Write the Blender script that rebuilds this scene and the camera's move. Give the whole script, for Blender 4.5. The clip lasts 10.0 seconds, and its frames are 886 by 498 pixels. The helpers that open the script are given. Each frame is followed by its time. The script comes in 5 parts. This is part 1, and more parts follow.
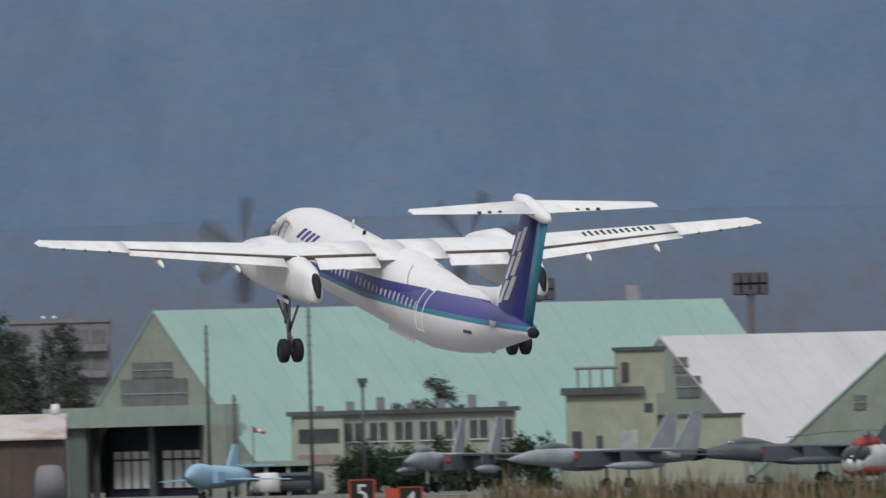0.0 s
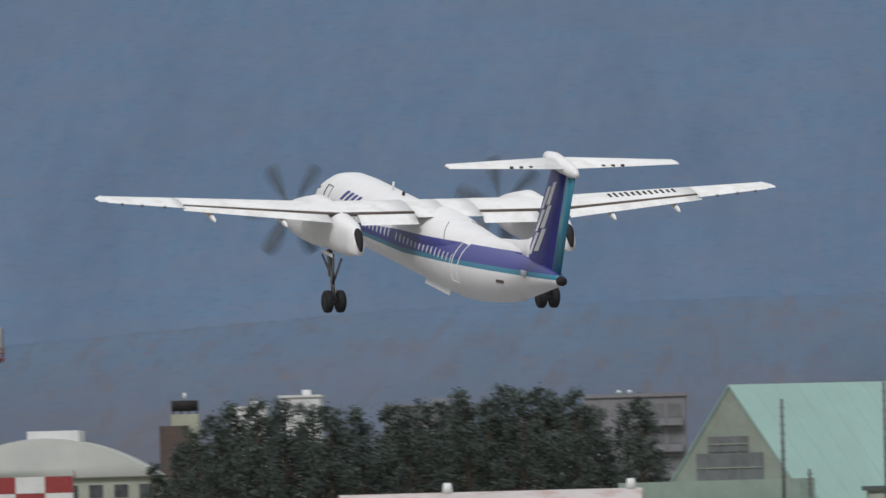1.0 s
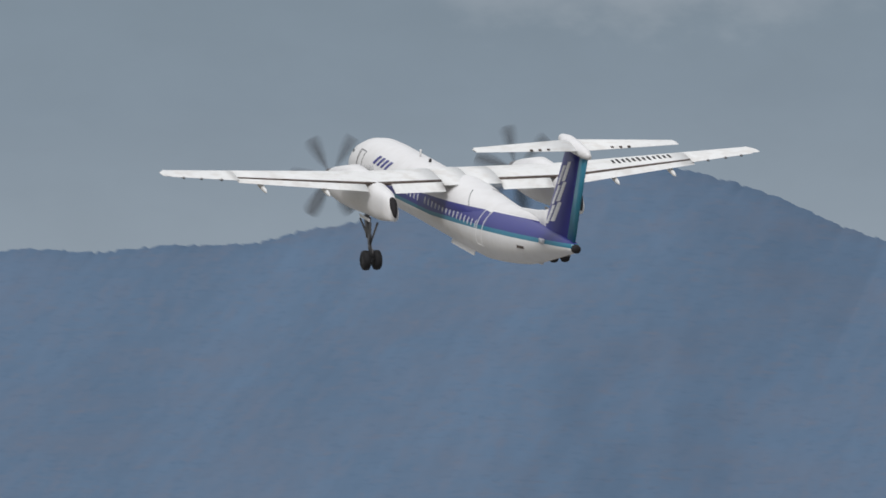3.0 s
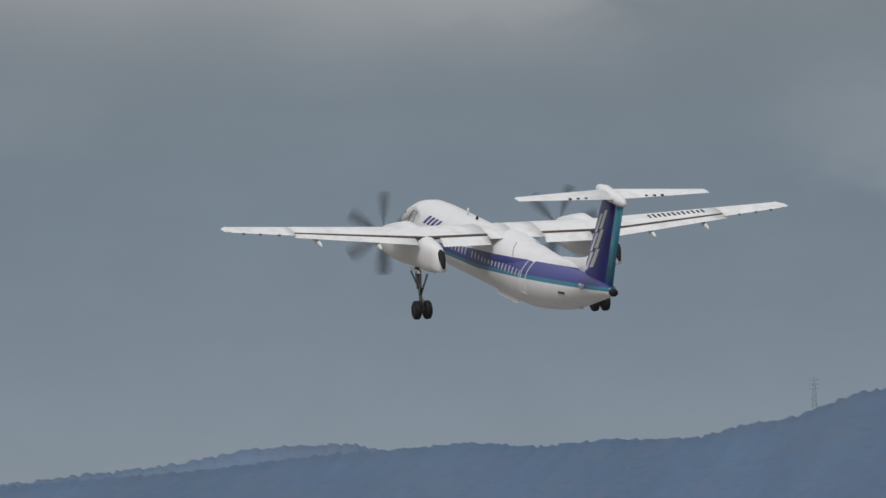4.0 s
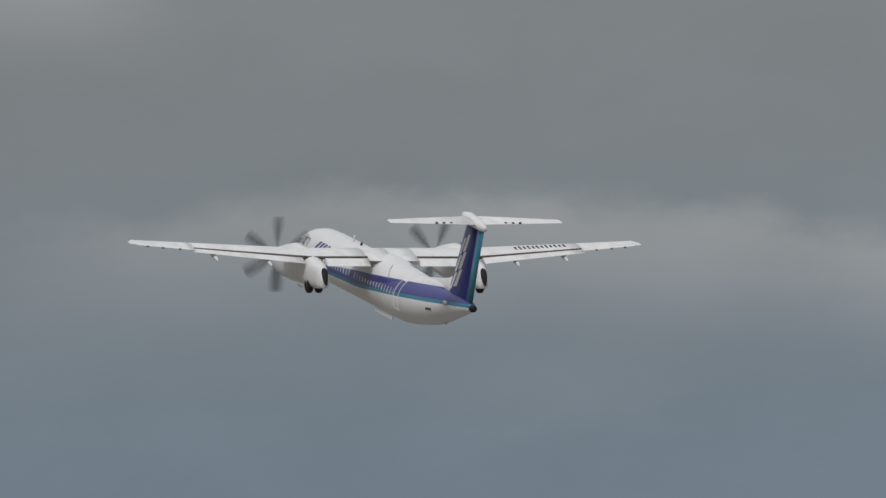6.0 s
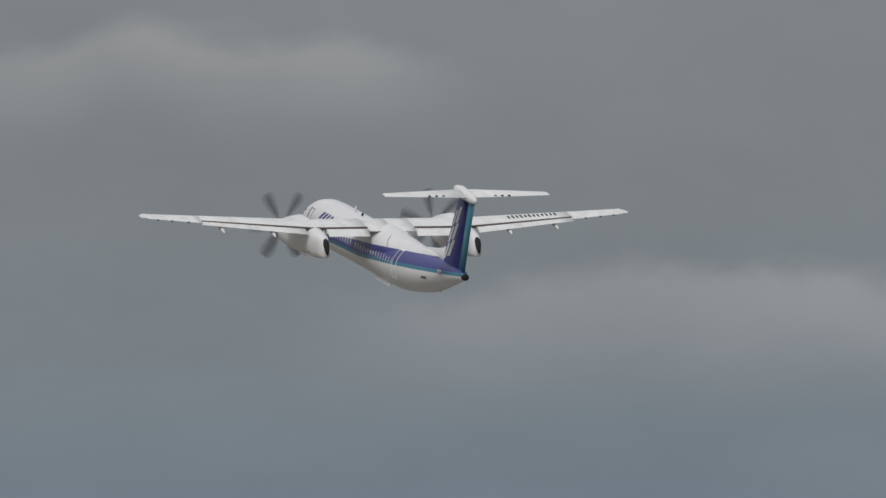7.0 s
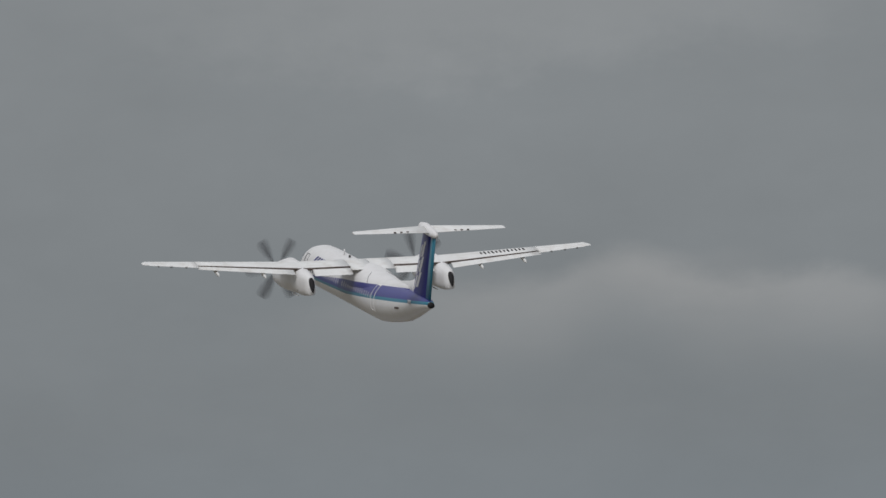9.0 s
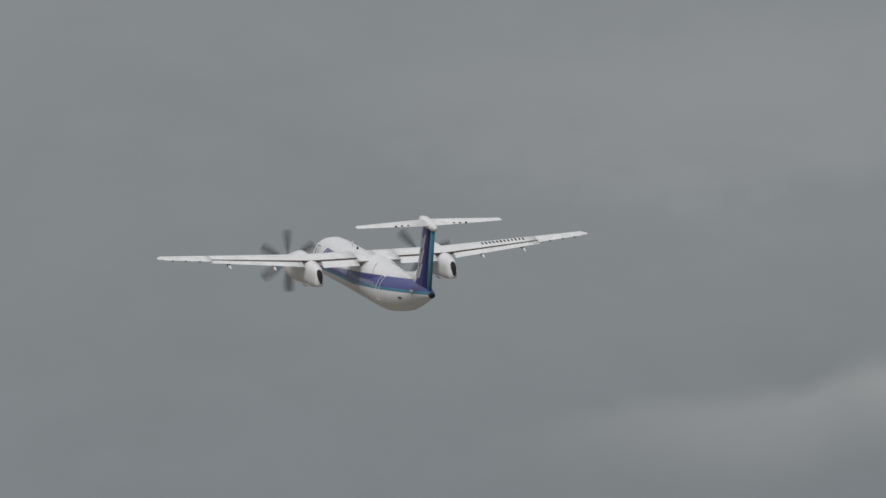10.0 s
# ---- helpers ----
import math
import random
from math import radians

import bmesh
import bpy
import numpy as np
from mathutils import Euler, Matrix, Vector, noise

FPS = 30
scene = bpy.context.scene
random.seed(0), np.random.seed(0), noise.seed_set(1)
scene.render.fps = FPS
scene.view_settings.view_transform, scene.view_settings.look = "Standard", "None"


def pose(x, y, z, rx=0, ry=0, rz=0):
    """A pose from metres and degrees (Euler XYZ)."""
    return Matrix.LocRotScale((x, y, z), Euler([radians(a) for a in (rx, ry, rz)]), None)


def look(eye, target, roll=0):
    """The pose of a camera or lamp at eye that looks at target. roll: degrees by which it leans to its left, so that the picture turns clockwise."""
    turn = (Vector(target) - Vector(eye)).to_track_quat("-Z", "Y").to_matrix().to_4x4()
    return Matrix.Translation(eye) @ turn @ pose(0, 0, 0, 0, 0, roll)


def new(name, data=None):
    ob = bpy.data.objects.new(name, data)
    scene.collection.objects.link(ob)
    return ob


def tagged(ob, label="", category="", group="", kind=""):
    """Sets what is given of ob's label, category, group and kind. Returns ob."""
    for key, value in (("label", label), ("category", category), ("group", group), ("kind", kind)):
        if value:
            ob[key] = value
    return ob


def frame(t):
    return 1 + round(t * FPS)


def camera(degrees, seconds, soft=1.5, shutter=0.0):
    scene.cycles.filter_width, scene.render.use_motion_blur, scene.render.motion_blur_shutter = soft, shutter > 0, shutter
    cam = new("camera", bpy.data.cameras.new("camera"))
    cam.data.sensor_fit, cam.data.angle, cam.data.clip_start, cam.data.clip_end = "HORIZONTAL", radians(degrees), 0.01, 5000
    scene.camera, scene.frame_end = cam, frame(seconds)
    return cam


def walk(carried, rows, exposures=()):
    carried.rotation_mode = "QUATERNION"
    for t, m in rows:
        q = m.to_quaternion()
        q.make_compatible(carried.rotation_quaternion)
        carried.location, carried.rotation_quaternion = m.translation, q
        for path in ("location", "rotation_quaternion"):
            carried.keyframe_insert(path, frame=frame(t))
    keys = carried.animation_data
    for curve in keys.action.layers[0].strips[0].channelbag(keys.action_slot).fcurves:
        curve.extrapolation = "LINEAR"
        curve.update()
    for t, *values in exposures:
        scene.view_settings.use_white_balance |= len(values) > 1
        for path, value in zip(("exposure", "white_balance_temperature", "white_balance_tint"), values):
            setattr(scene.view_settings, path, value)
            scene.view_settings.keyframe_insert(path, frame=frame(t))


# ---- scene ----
cam = camera(1.9963, 10.0, 1.5, 0.2)

CAMERA_ROWS = [
    (0, 0.0019, 0.4355),
    (0.3, 0.3896, 0.5006),
    (0.5, 0.6432, 0.5344),
    (1, 1.2995, 0.6363),
    (1.2, 1.5437, 0.6815),
    (1.5, 1.8628, 0.7359),
    (1.7, 2.0648, 0.7895),
    (2, 2.3813, 0.8523),
    (2.2, 2.5872, 0.9099),
    (2.5, 2.8513, 1.0086),
    (3, 3.4177, 1.2276),
    (3.2, 3.6670, 1.3458),
    (4.3, 4.5763, 1.7848),
    (4.5, 4.6594, 1.8483),
    (5, 4.9833, 2.0348),
    (5.5, 5.3578, 2.1967),
    (5.7, 5.5006, 2.2563),
    (6.8, 6.2357, 2.5052),
    (7, 6.3740, 2.5262),
    (7.5, 6.6993, 2.6111),
    (8, 7.0067, 2.7315),
    (8.5, 7.2640, 2.9096),
    (9, 7.4857, 3.0737),
    (9.5, 7.7430, 3.2167),
    (10, 8.0499, 3.3453),
]
PLANE_ROWS = [
    (0, -1.61, 954.41, 10.01, 10.37, -0.47, 17.60),
    (0.5, -12.38, 986.67, 12.69, 10.16, -0.58, 18.22),
    (1, -23.18, 1019.08, 15.69, 9.94, 0.04, 18.86),
    (1.5, -34.05, 1051.63, 19.03, 10.11, 1.38, 19.63),
    (2, -45.02, 1084.32, 22.66, 10.79, 1.47, 20.18),
    (2.5, -56.11, 1117.15, 26.57, 11.57, 0.47, 20.87),
    (3, -67.29, 1150.10, 30.72, 12.02, -1.21, 21.57),
    (3.2, -71.79, 1163.30, 32.42, 11.97, -1.83, 21.74),
    (4.3, -96.98, 1236.31, 42.26, 10.69, -1.34, 22.26),
    (4.5, -101.63, 1249.64, 44.09, 10.52, -0.95, 22.32),
    (5, -113.28, 1283.05, 48.72, 10.30, -0.03, 22.45),
    (5.5, -124.98, 1316.57, 53.36, 10.83, 0.84, 22.49),
    (5.7, -129.67, 1330.00, 55.21, 11.01, 0.95, 22.54),
    (6.8, -155.48, 1404.21, 65.28, 11.99, 0.31, 22.51),
    (7, -160.16, 1417.76, 67.09, 11.78, 0.12, 22.54),
    (7.5, -171.83, 1451.70, 71.62, 11.23, -0.74, 22.16),
    (8, -183.44, 1485.72, 76.21, 11.01, -1.25, 21.79),
    (8.5, -195.06, 1519.83, 80.97, 11.07, -1.47, 21.29),
    (9, -206.82, 1553.97, 86.05, 10.83, -1.76, 21.15),
    (9.5, -218.90, 1588.11, 91.68, 10.97, -2.81, 20.96),
    (10, -231.52, 1622.18, 98.16, 11.20, -2.65, 20.86),
]

walk(cam, [(t, pose(0, 0, 4, 90 + pitch, 1.5, yaw)) for t, yaw, pitch in CAMERA_ROWS],
     [(0, -0.03), (0.5, -0.08), (1.0, 0.0), (3.2, 0.0), (4.3, -0.33), (5.0, -0.35), (5.7, -0.36), (7.0, -0.38), (10, -0.38)])


# ---- sky and light ----
def build_sky():
    world = bpy.data.worlds.new("overcast_sky")
    scene.world = world
    world.use_nodes = True
    nt = world.node_tree
    nt.nodes.clear()

    def node(kind, **sets):
        n = nt.nodes.new(kind)
        for k, v in sets.items():
            if k == "operation":
                n.operation = v
            elif k == "sky_type":
                n.sky_type = v
        return n

    def math_node(op, a, b=None, clamp=False):
        n = nt.nodes.new("ShaderNodeMath")
        n.operation, n.use_clamp = op, clamp
        for i, v in enumerate((a, b)):
            if v is None:
                continue
            if isinstance(v, (int, float)):
                n.inputs[i].default_value = v
            else:
                nt.links.new(v, n.inputs[i])
        return n.outputs[0]

    def fade(value, lo, hi, a=0.0, b=1.0):
        n = nt.nodes.new("ShaderNodeMapRange")
        n.interpolation_type = "SMOOTHSTEP"
        nt.links.new(value, n.inputs[0])
        for i, v in enumerate((lo, hi, a, b)):
            n.inputs[i + 1].default_value = v
        return n.outputs[0]

    coords = nt.nodes.new("ShaderNodeTexCoord").outputs["Generated"]
    sep = nt.nodes.new("ShaderNodeSeparateXYZ")
    nt.links.new(coords, sep.inputs[0])
    x, y, z = sep.outputs
    front = math_node("MAXIMUM", y, 0.2)
    deg = 180 / math.pi
    az = math_node("MULTIPLY", math_node("DIVIDE", x, front), deg)
    el = math_node("MULTIPLY", math_node("DIVIDE", z, front), deg)

    def noise_of(scale, detail, stretch=1.0, rough=0.5):
        comb = nt.nodes.new("ShaderNodeCombineXYZ")
        nt.links.new(az, comb.inputs[0])
        nt.links.new(math_node("MULTIPLY", el, stretch), comb.inputs[1])
        n = nt.nodes.new("ShaderNodeTexNoise")
        n.inputs["Scale"].default_value = scale
        n.inputs["Detail"].default_value = detail
        n.inputs["Roughness"].default_value = rough
        nt.links.new(comb.outputs[0], n.inputs["Vector"])
        return n.outputs["Fac"]

    wisps = noise_of(0.9, 5, 2.2, 0.55)
    fine = noise_of(4.0, 6, 1.6, 0.6)
    # general overcast: grey-blue low down, greyer above, bright towards the zenith
    ramp = nt.nodes.new("ShaderNodeValToRGB")
    stops = ((0.0, (0.255, 0.300, 0.355)), (0.020, (0.275, 0.328, 0.385)), (0.027, (0.212, 0.266, 0.326)), (0.033, (0.192, 0.245, 0.300)), (0.040, (0.232, 0.266, 0.296)),
             (0.047, (0.246, 0.268, 0.286)), (0.063, (0.286, 0.306, 0.322)), (0.10, (0.33, 0.34, 0.35)),
             (0.35, (0.48, 0.50, 0.53)), (1.0, (0.86, 0.88, 0.92)))
    el_ramp = ramp.color_ramp.elements
    while len(el_ramp) < len(stops):
        el_ramp.new(0.5)
    for e, (pos, col) in zip(el_ramp, stops):
        e.position, e.color = pos, (*col, 1)
    nt.links.new(z, ramp.inputs[0])

    # cloud banks with a soft lit upper edge
    def bank(edge, depth, strength, ragged, soft=0.05, end=0.45):
        curve = nt.nodes.new("ShaderNodeFloatCurve")
        c = curve.mapping.curves[0]
        pts = sorted(edge)
        while len(c.points) < len(pts):
            c.points.new(0.5, 0.5)
        for p, (a, e) in zip(c.points, pts):
            p.location = ((a + 9.0) / 9.0, e / 5.0)
        curve.mapping.update()
        nt.links.new(math_node("DIVIDE", math_node("ADD", az, 9.0), 9.0), curve.inputs["Value"])
        top = math_node("MULTIPLY", curve.outputs[0], 5.0)
        top = math_node("ADD", top, math_node("MULTIPLY", math_node("SUBTRACT", fine, 0.5), ragged))
        below = math_node("SUBTRACT", top, el)
        inside = fade(below, -soft, soft)
        away = fade(below, 0.02, depth, 1.0, 0.0)
        lo, hi = pts[0][0], pts[-1][0]
        side = math_node("MULTIPLY", fade(az, lo, lo + 0.8), fade(az, hi - end, hi, 1.0, 0.0))
        return math_node("MULTIPLY", math_node("MULTIPLY", inside, away), math_node("MULTIPLY", side, math_node("MULTIPLY", fade(wisps, 0.25, 0.75, 0.75, 1.25), strength)))

    bank_a = bank([(-6.864, 2.429), (-6.354, 2.441), (-5.971, 2.482), (-5.843, 2.481), (-5.678, 2.462), (-5.436, 2.464), (-5.310, 2.433), (-5.183, 2.410), (-4.953, 2.415), (-4.827, 2.388), (-4.637, 2.343), (-4.446, 2.346), (-4.191, 2.333), (-4.090, 2.312), (-4.002, 2.265), (-3.915, 2.186), (-3.816, 2.082)], 0.34, 0.072, 0.15, 0.05, 0.42)
    bank_b = bank([(-8.000, 2.938), (-7.808, 2.971), (-7.617, 3.004), (-7.425, 3.014), (-7.234, 3.026), (-7.183, 3.037), (-7.118, 3.074), (-7.028, 3.088), (-6.915, 3.052), (-6.826, 3.019), (-6.725, 3.012), (-6.534, 3.016), (-6.344, 2.977), (-6.155, 2.902)], 0.26, 0.078, 0.08, 0.035)
    bank_c = bank([(-6.358, 2.374), (-6.230, 2.421), (-6.101, 2.450), (-5.973, 2.481), (-5.846, 2.491), (-5.693, 2.471), (-5.377, 2.473), (-5.146, 2.444), (-4.703, 2.330)], 0.40, 0.020, 0.10)
    light = math_node("ADD", math_node("ADD", bank_a, bank_b), bank_c)
    # pale soft patches of cloud: azimuth, elevation, half width, half height, strength
    def puff(at, wide, high, strength):
        wobble = math_node("MULTIPLY", math_node("SUBTRACT", fine, 0.5), 1.8)
        dx = math_node("MULTIPLY", math_node("SUBTRACT", az, at[0]), 1.0 / wide)
        dy = math_node("ADD", math_node("MULTIPLY", math_node("SUBTRACT", el, at[1]), 1.0 / high), wobble)
        r2 = math_node("ADD", math_node("MULTIPLY", dx, dx), math_node("MULTIPLY", dy, dy))
        return math_node("MULTIPLY", fade(r2, 0.0, 1.3, 1.0, 0.0), strength)

    for at, wide, high, strength in (((-2.95, 1.95), 0.70, 0.24, 0.055), ([(-4.206, 2.277)][0], 0.30, 0.085, 0.034), ([(-4.319, 2.337)][0], 0.55, 0.24, 0.022),
                                     ([(-5.377, 2.030)][0], 0.34, 0.12, 0.012), ([(-7.329, 3.691)][0], 0.9, 0.22, 0.028),
                                     ([(-6.876, 3.024)][0], 0.22, 0.08, 0.022)):
        light = math_node("ADD", light, puff(at, wide, high, strength))
    mottled = math_node("ADD", math_node("MULTIPLY", math_node("SUBTRACT", wisps, 0.5), 0.16), math_node("MULTIPLY", math_node("SUBTRACT", fine, 0.5), 0.085))
    gain = math_node("ADD", 1.0, math_node("MULTIPLY", mottled, 1.3))
    base = nt.nodes.new("ShaderNodeVectorMath")
    base.operation = "SCALE"
    nt.links.new(ramp.outputs[0], base.inputs[0])
    nt.links.new(gain, base.inputs["Scale"])
    warm = nt.nodes.new("ShaderNodeVectorMath")
    warm.operation = "SCALE"
    warm.inputs[0].default_value = (1.12, 1.0, 0.91)
    nt.links.new(light, warm.inputs["Scale"])
    total = nt.nodes.new("ShaderNodeVectorMath")
    total.operation = "ADD"
    nt.links.new(base.outputs[0], total.inputs[0])
    nt.links.new(warm.outputs[0], total.inputs[1])
    bg = nt.nodes.new("ShaderNodeBackground")
    nt.links.new(total.outputs[0], bg.inputs["Color"])
    # the thin clear sky behind the cloud
    sky = nt.nodes.new("ShaderNodeTexSky")
    sky.sky_type, sky.sun_disc, sky.sun_elevation, sky.sun_rotation = "NISHITA", False, radians(48), radians(200)
    bg2 = nt.nodes.new("ShaderNodeBackground")
    bg2.inputs["Strength"].default_value = 0.002
    nt.links.new(sky.outputs[0], bg2.inputs["Color"])
    add = nt.nodes.new("ShaderNodeAddShader")
    nt.links.new(bg.outputs[0], add.inputs[0])
    nt.links.new(bg2.outputs[0], add.inputs[1])
    outp = nt.nodes.new("ShaderNodeOutputWorld")
    nt.links.new(add.outputs[0], outp.inputs["Surface"])


build_sky()
sun = new("sun", bpy.data.lights.new("sun", "SUN"))
sun.data.energy, sun.data.angle, sun.data.color = 1.45, radians(14), (1.0, 0.98, 0.96)
sun.matrix_world = look((-340, -940, 1100), (0, 0, 0))


# ---- materials ----
def material(name, colour, rough=0.6, metal=0.0, vary=0.12, scale=2.0, bump=0.0, dirt=None, dirt_amount=0.0, coords="Object"):
    m = bpy.data.materials.new(name)
    m.use_nodes = True
    nt = m.node_tree
    b = nt.nodes["Principled BSDF"]
    b.inputs["Roughness"].default_value = rough
    b.inputs["Metallic"].default_value = metal
    tc = nt.nodes.new("ShaderNodeTexCoord").outputs[coords]
    n1 = nt.nodes.new("ShaderNodeTexNoise")
    n1.inputs["Scale"].default_value, n1.inputs["Detail"].default_value = scale, 6
    n2 = nt.nodes.new("ShaderNodeTexNoise")
    n2.inputs["Scale"].default_value, n2.inputs["Detail"].default_value = scale * 9, 4
    nt.links.new(tc, n1.inputs["Vector"])
    nt.links.new(tc, n2.inputs["Vector"])
    ramp = nt.nodes.new("ShaderNodeMapRange")
    ramp.inputs[1].default_value, ramp.inputs[2].default_value = 0.3, 0.7
    ramp.inputs[3].default_value, ramp.inputs[4].default_value = 1 - vary, 1 + vary
    nt.links.new(n1.outputs["Fac"], ramp.inputs[0])
    ramp2 = nt.nodes.new("ShaderNodeMapRange")
    ramp2.inputs[1].default_value, ramp2.inputs[2].default_value = 0.3, 0.7
    ramp2.inputs[3].default_value, ramp2.inputs[4].default_value = 1 - vary * 0.6, 1 + vary * 0.6
    nt.links.new(n2.outputs["Fac"], ramp2.inputs[0])
    mul = nt.nodes.new("ShaderNodeMath")
    mul.operation = "MULTIPLY"
    nt.links.new(ramp.outputs[0], mul.inputs[0])
    nt.links.new(ramp2.outputs[0], mul.inputs[1])
    col = nt.nodes.new("ShaderNodeVectorMath")
    col.operation = "SCALE"
    col.inputs[0].default_value = colour
    nt.links.new(mul.outputs[0], col.inputs["Scale"])
    last = col.outputs[0]
    if dirt:
        mix = nt.nodes.new("ShaderNodeMix")
        mix.data_type = "RGBA"
        fac = nt.nodes.new("ShaderNodeMapRange")
        fac.inputs[1].default_value, fac.inputs[2].default_value, fac.inputs[4].default_value = 0.48, 0.66, dirt_amount
        n3 = nt.nodes.new("ShaderNodeTexNoise")
        n3.inputs["Scale"].default_value, n3.inputs["Detail"].default_value = scale * 2.3, 8
        nt.links.new(tc, n3.inputs["Vector"])
        nt.links.new(n3.outputs["Fac"], fac.inputs[0])
        nt.links.new(fac.outputs[0], mix.inputs["Factor"])
        nt.links.new(last, mix.inputs["A"])
        mix.inputs["B"].default_value = (*dirt, 1)
        last = mix.outputs["Result"]
    nt.links.new(last, b.inputs["Base Color"])
    if bump:
        bn = nt.nodes.new("ShaderNodeBump")
        bn.inputs["Strength"].default_value, bn.inputs["Distance"].default_value = bump, 0.05
        nt.links.new(n2.outputs["Fac"], bn.inputs["Height"])
        nt.links.new(bn.outputs[0], b.inputs["Normal"])
    return m


WHITE = (0.80, 0.79, 0.79)
NAVY = (0.035, 0.039, 0.225)
TEAL = (0.032, 0.205, 0.305)
white_paint = material("white_paint", WHITE, 0.35, 0, 0.03, 0.8, dirt=(0.62, 0.58, 0.54), dirt_amount=0.14)
wing_paint = material("wing_paint", (0.80, 0.80, 0.79), 0.4, 0, 0.04, 0.7, dirt=(0.5, 0.44, 0.38), dirt_amount=0.3)
navy_paint = material("navy_paint", NAVY, 0.42, 0, 0.06, 1.0)
teal_paint = material("teal_paint", TEAL, 0.3, 0, 0.06, 1.0)
soot = material("soot", (0.012, 0.010, 0.012), 0.8, 0, 0.3, 6)
slot_dark = material("slot_dark", (0.10, 0.075, 0.065), 0.8, 0, 0.4, 3)
rubber = material("rubber", (0.012, 0.012, 0.014), 0.8, 0, 0.25, 8)
hub_dark = material("hub_dark", (0.03, 0.03, 0.032), 0.6, 0.2, 0.2, 6)
steel = material("steel", (0.22, 0.22, 0.23), 0.45, 0.6, 0.2, 6)
blade_grey = material("blade_grey", (0.085, 0.09, 0.10), 0.45, 0, 0.2, 3)
blade_grey.node_tree.nodes["Principled BSDF"].inputs["Alpha"].default_value = 0.46
glass_dark = material("glass_dark", (0.02, 0.025, 0.03), 0.08, 0, 0.1, 4)
window_pale = material("window_pale", (0.60, 0.60, 0.64), 0.15, 0, 0.15, 3)
red_paint = material("red_paint", (0.30, 0.045, 0.045), 0.6, 0, 0.15, 2)


def livery():
    """White above and below, a navy band with a light blue lower edge that climbs towards the tail."""
    m = material("fuselage_livery", WHITE, 0.33, 0, 0.025, 0.6, dirt=(0.60, 0.56, 0.52), dirt_amount=0.16)
    nt = m.node_tree
    b = nt.nodes["Principled BSDF"]
    base = b.inputs["Base Color"].links[0].from_socket
    tc = nt.nodes.new("ShaderNodeTexCoord").outputs["Object"]
    sep = nt.nodes.new("ShaderNodeSeparateXYZ")
    nt.links.new(tc, sep.inputs[0])

    def mth(op, a, c, d=None):
        n = nt.nodes.new("ShaderNodeMath")
        n.operation = op
        for i, v in enumerate((a, c, d)):
            if v is None:
                continue
            if isinstance(v, (int, float)):
                n.inputs[i].default_value = v
            else:
                nt.links.new(v, n.inputs[i])
        return n.outputs[0]

    aft = mth("MINIMUM", sep.outputs[1], 0.0)
    fore = mth("MAXIMUM", sep.outputs[1], 0.0)
    low = mth("MULTIPLY_ADD", fore, -0.03, mth("MULTIPLY_ADD", aft, -0.087, -0.47))
    high = mth("MULTIPLY_ADD", fore, -0.10, mth("MULTIPLY_ADD", aft, -0.078, 0.42))
    z = sep.outputs[2]
    above = mth("GREATER_THAN", z, low)
    under = mth("LESS_THAN", z, high)
    band = mth("MULTIPLY", above, under)
    teal = mth("LESS_THAN", z, mth("ADD", low, 0.19))
    mix = nt.nodes.new("ShaderNodeMix")
    mix.data_type = "RGBA"
    nt.links.new(teal, mix.inputs["Factor"])
    mix.inputs["A"].default_value, mix.inputs["B"].default_value = (*NAVY, 1), (*TEAL, 1)
    mix2 = nt.nodes.new("ShaderNodeMix")
    mix2.data_type = "RGBA"
    nt.links.new(band, mix2.inputs["Factor"])
    nt.links.new(base, mix2.inputs["A"])
    nt.links.new(mix.outputs["Result"], mix2.inputs["B"])
    nt.links.new(mix2.outputs["Result"], b.inputs["Base Color"])
    return m


livery_paint = livery()


# ---- mesh helpers ----
def part(name, bm, mat, parent, label="", smooth=True):
    me = bpy.data.meshes.new(name)
    bmesh.ops.recalc_face_normals(bm, faces=bm.faces)
    bm.to_mesh(me)
    bm.free()
    for m in (mat if isinstance(mat, (list, tuple)) else [mat]):
        me.materials.append(m)
    for p in me.polygons:
        p.use_smooth = smooth
    ob = new(name, me)
    ob.parent = parent
    if label:
        tagged(ob, label)
    return ob


def thing(name, m, label, category, group="", kind=""):
    ob = new(name)
    ob.empty_display_size = 0.5
    ob.matrix_world = m
    return tagged(ob, label, category, group, kind)


def loft(bm, rings, caps=True, close=True, mat_index=0):
    vs = [[bm.verts.new(p) for p in ring] for ring in rings]
    n = len(vs[0])
    for a, b in zip(vs, vs[1:]):
        for i in range(n if close else n - 1):
            j = (i + 1) % n
            try:
                f = bm.faces.new((a[i], a[j], b[j], b[i]))
                f.material_index = mat_index
            except ValueError:
                pass
    if caps:
        for ring in (vs[0], vs[-1]):
            f = bm.faces.new(ring)
            f.material_index = mat_index
    return vs


def ellipse(y, zc, rx, rz, n=28, xc=0.0, power=1.0):
    pts = []
    for i in range(n):
        a = 2 * math.pi * i / n
        c, s = math.cos(a), math.sin(a)
        pts.append((xc + rx * math.copysign(abs(c) ** power, c), y, zc + rz * math.copysign(abs(s) ** power, s)))
    return pts


def box(bm, x0, x1, y0, y1, z0, z1, mat_index=0):
    v = [bm.verts.new((x, y, z)) for z in (z0, z1) for y in (y0, y1) for x in (x0, x1)]
    for q in ((0, 1, 3, 2), (4, 5, 7, 6), (0, 1, 5, 4), (2, 3, 7, 6), (0, 2, 6, 4), (1, 3, 7, 5)):
        f = bm.faces.new([v[i] for i in q])
        f.material_index = mat_index


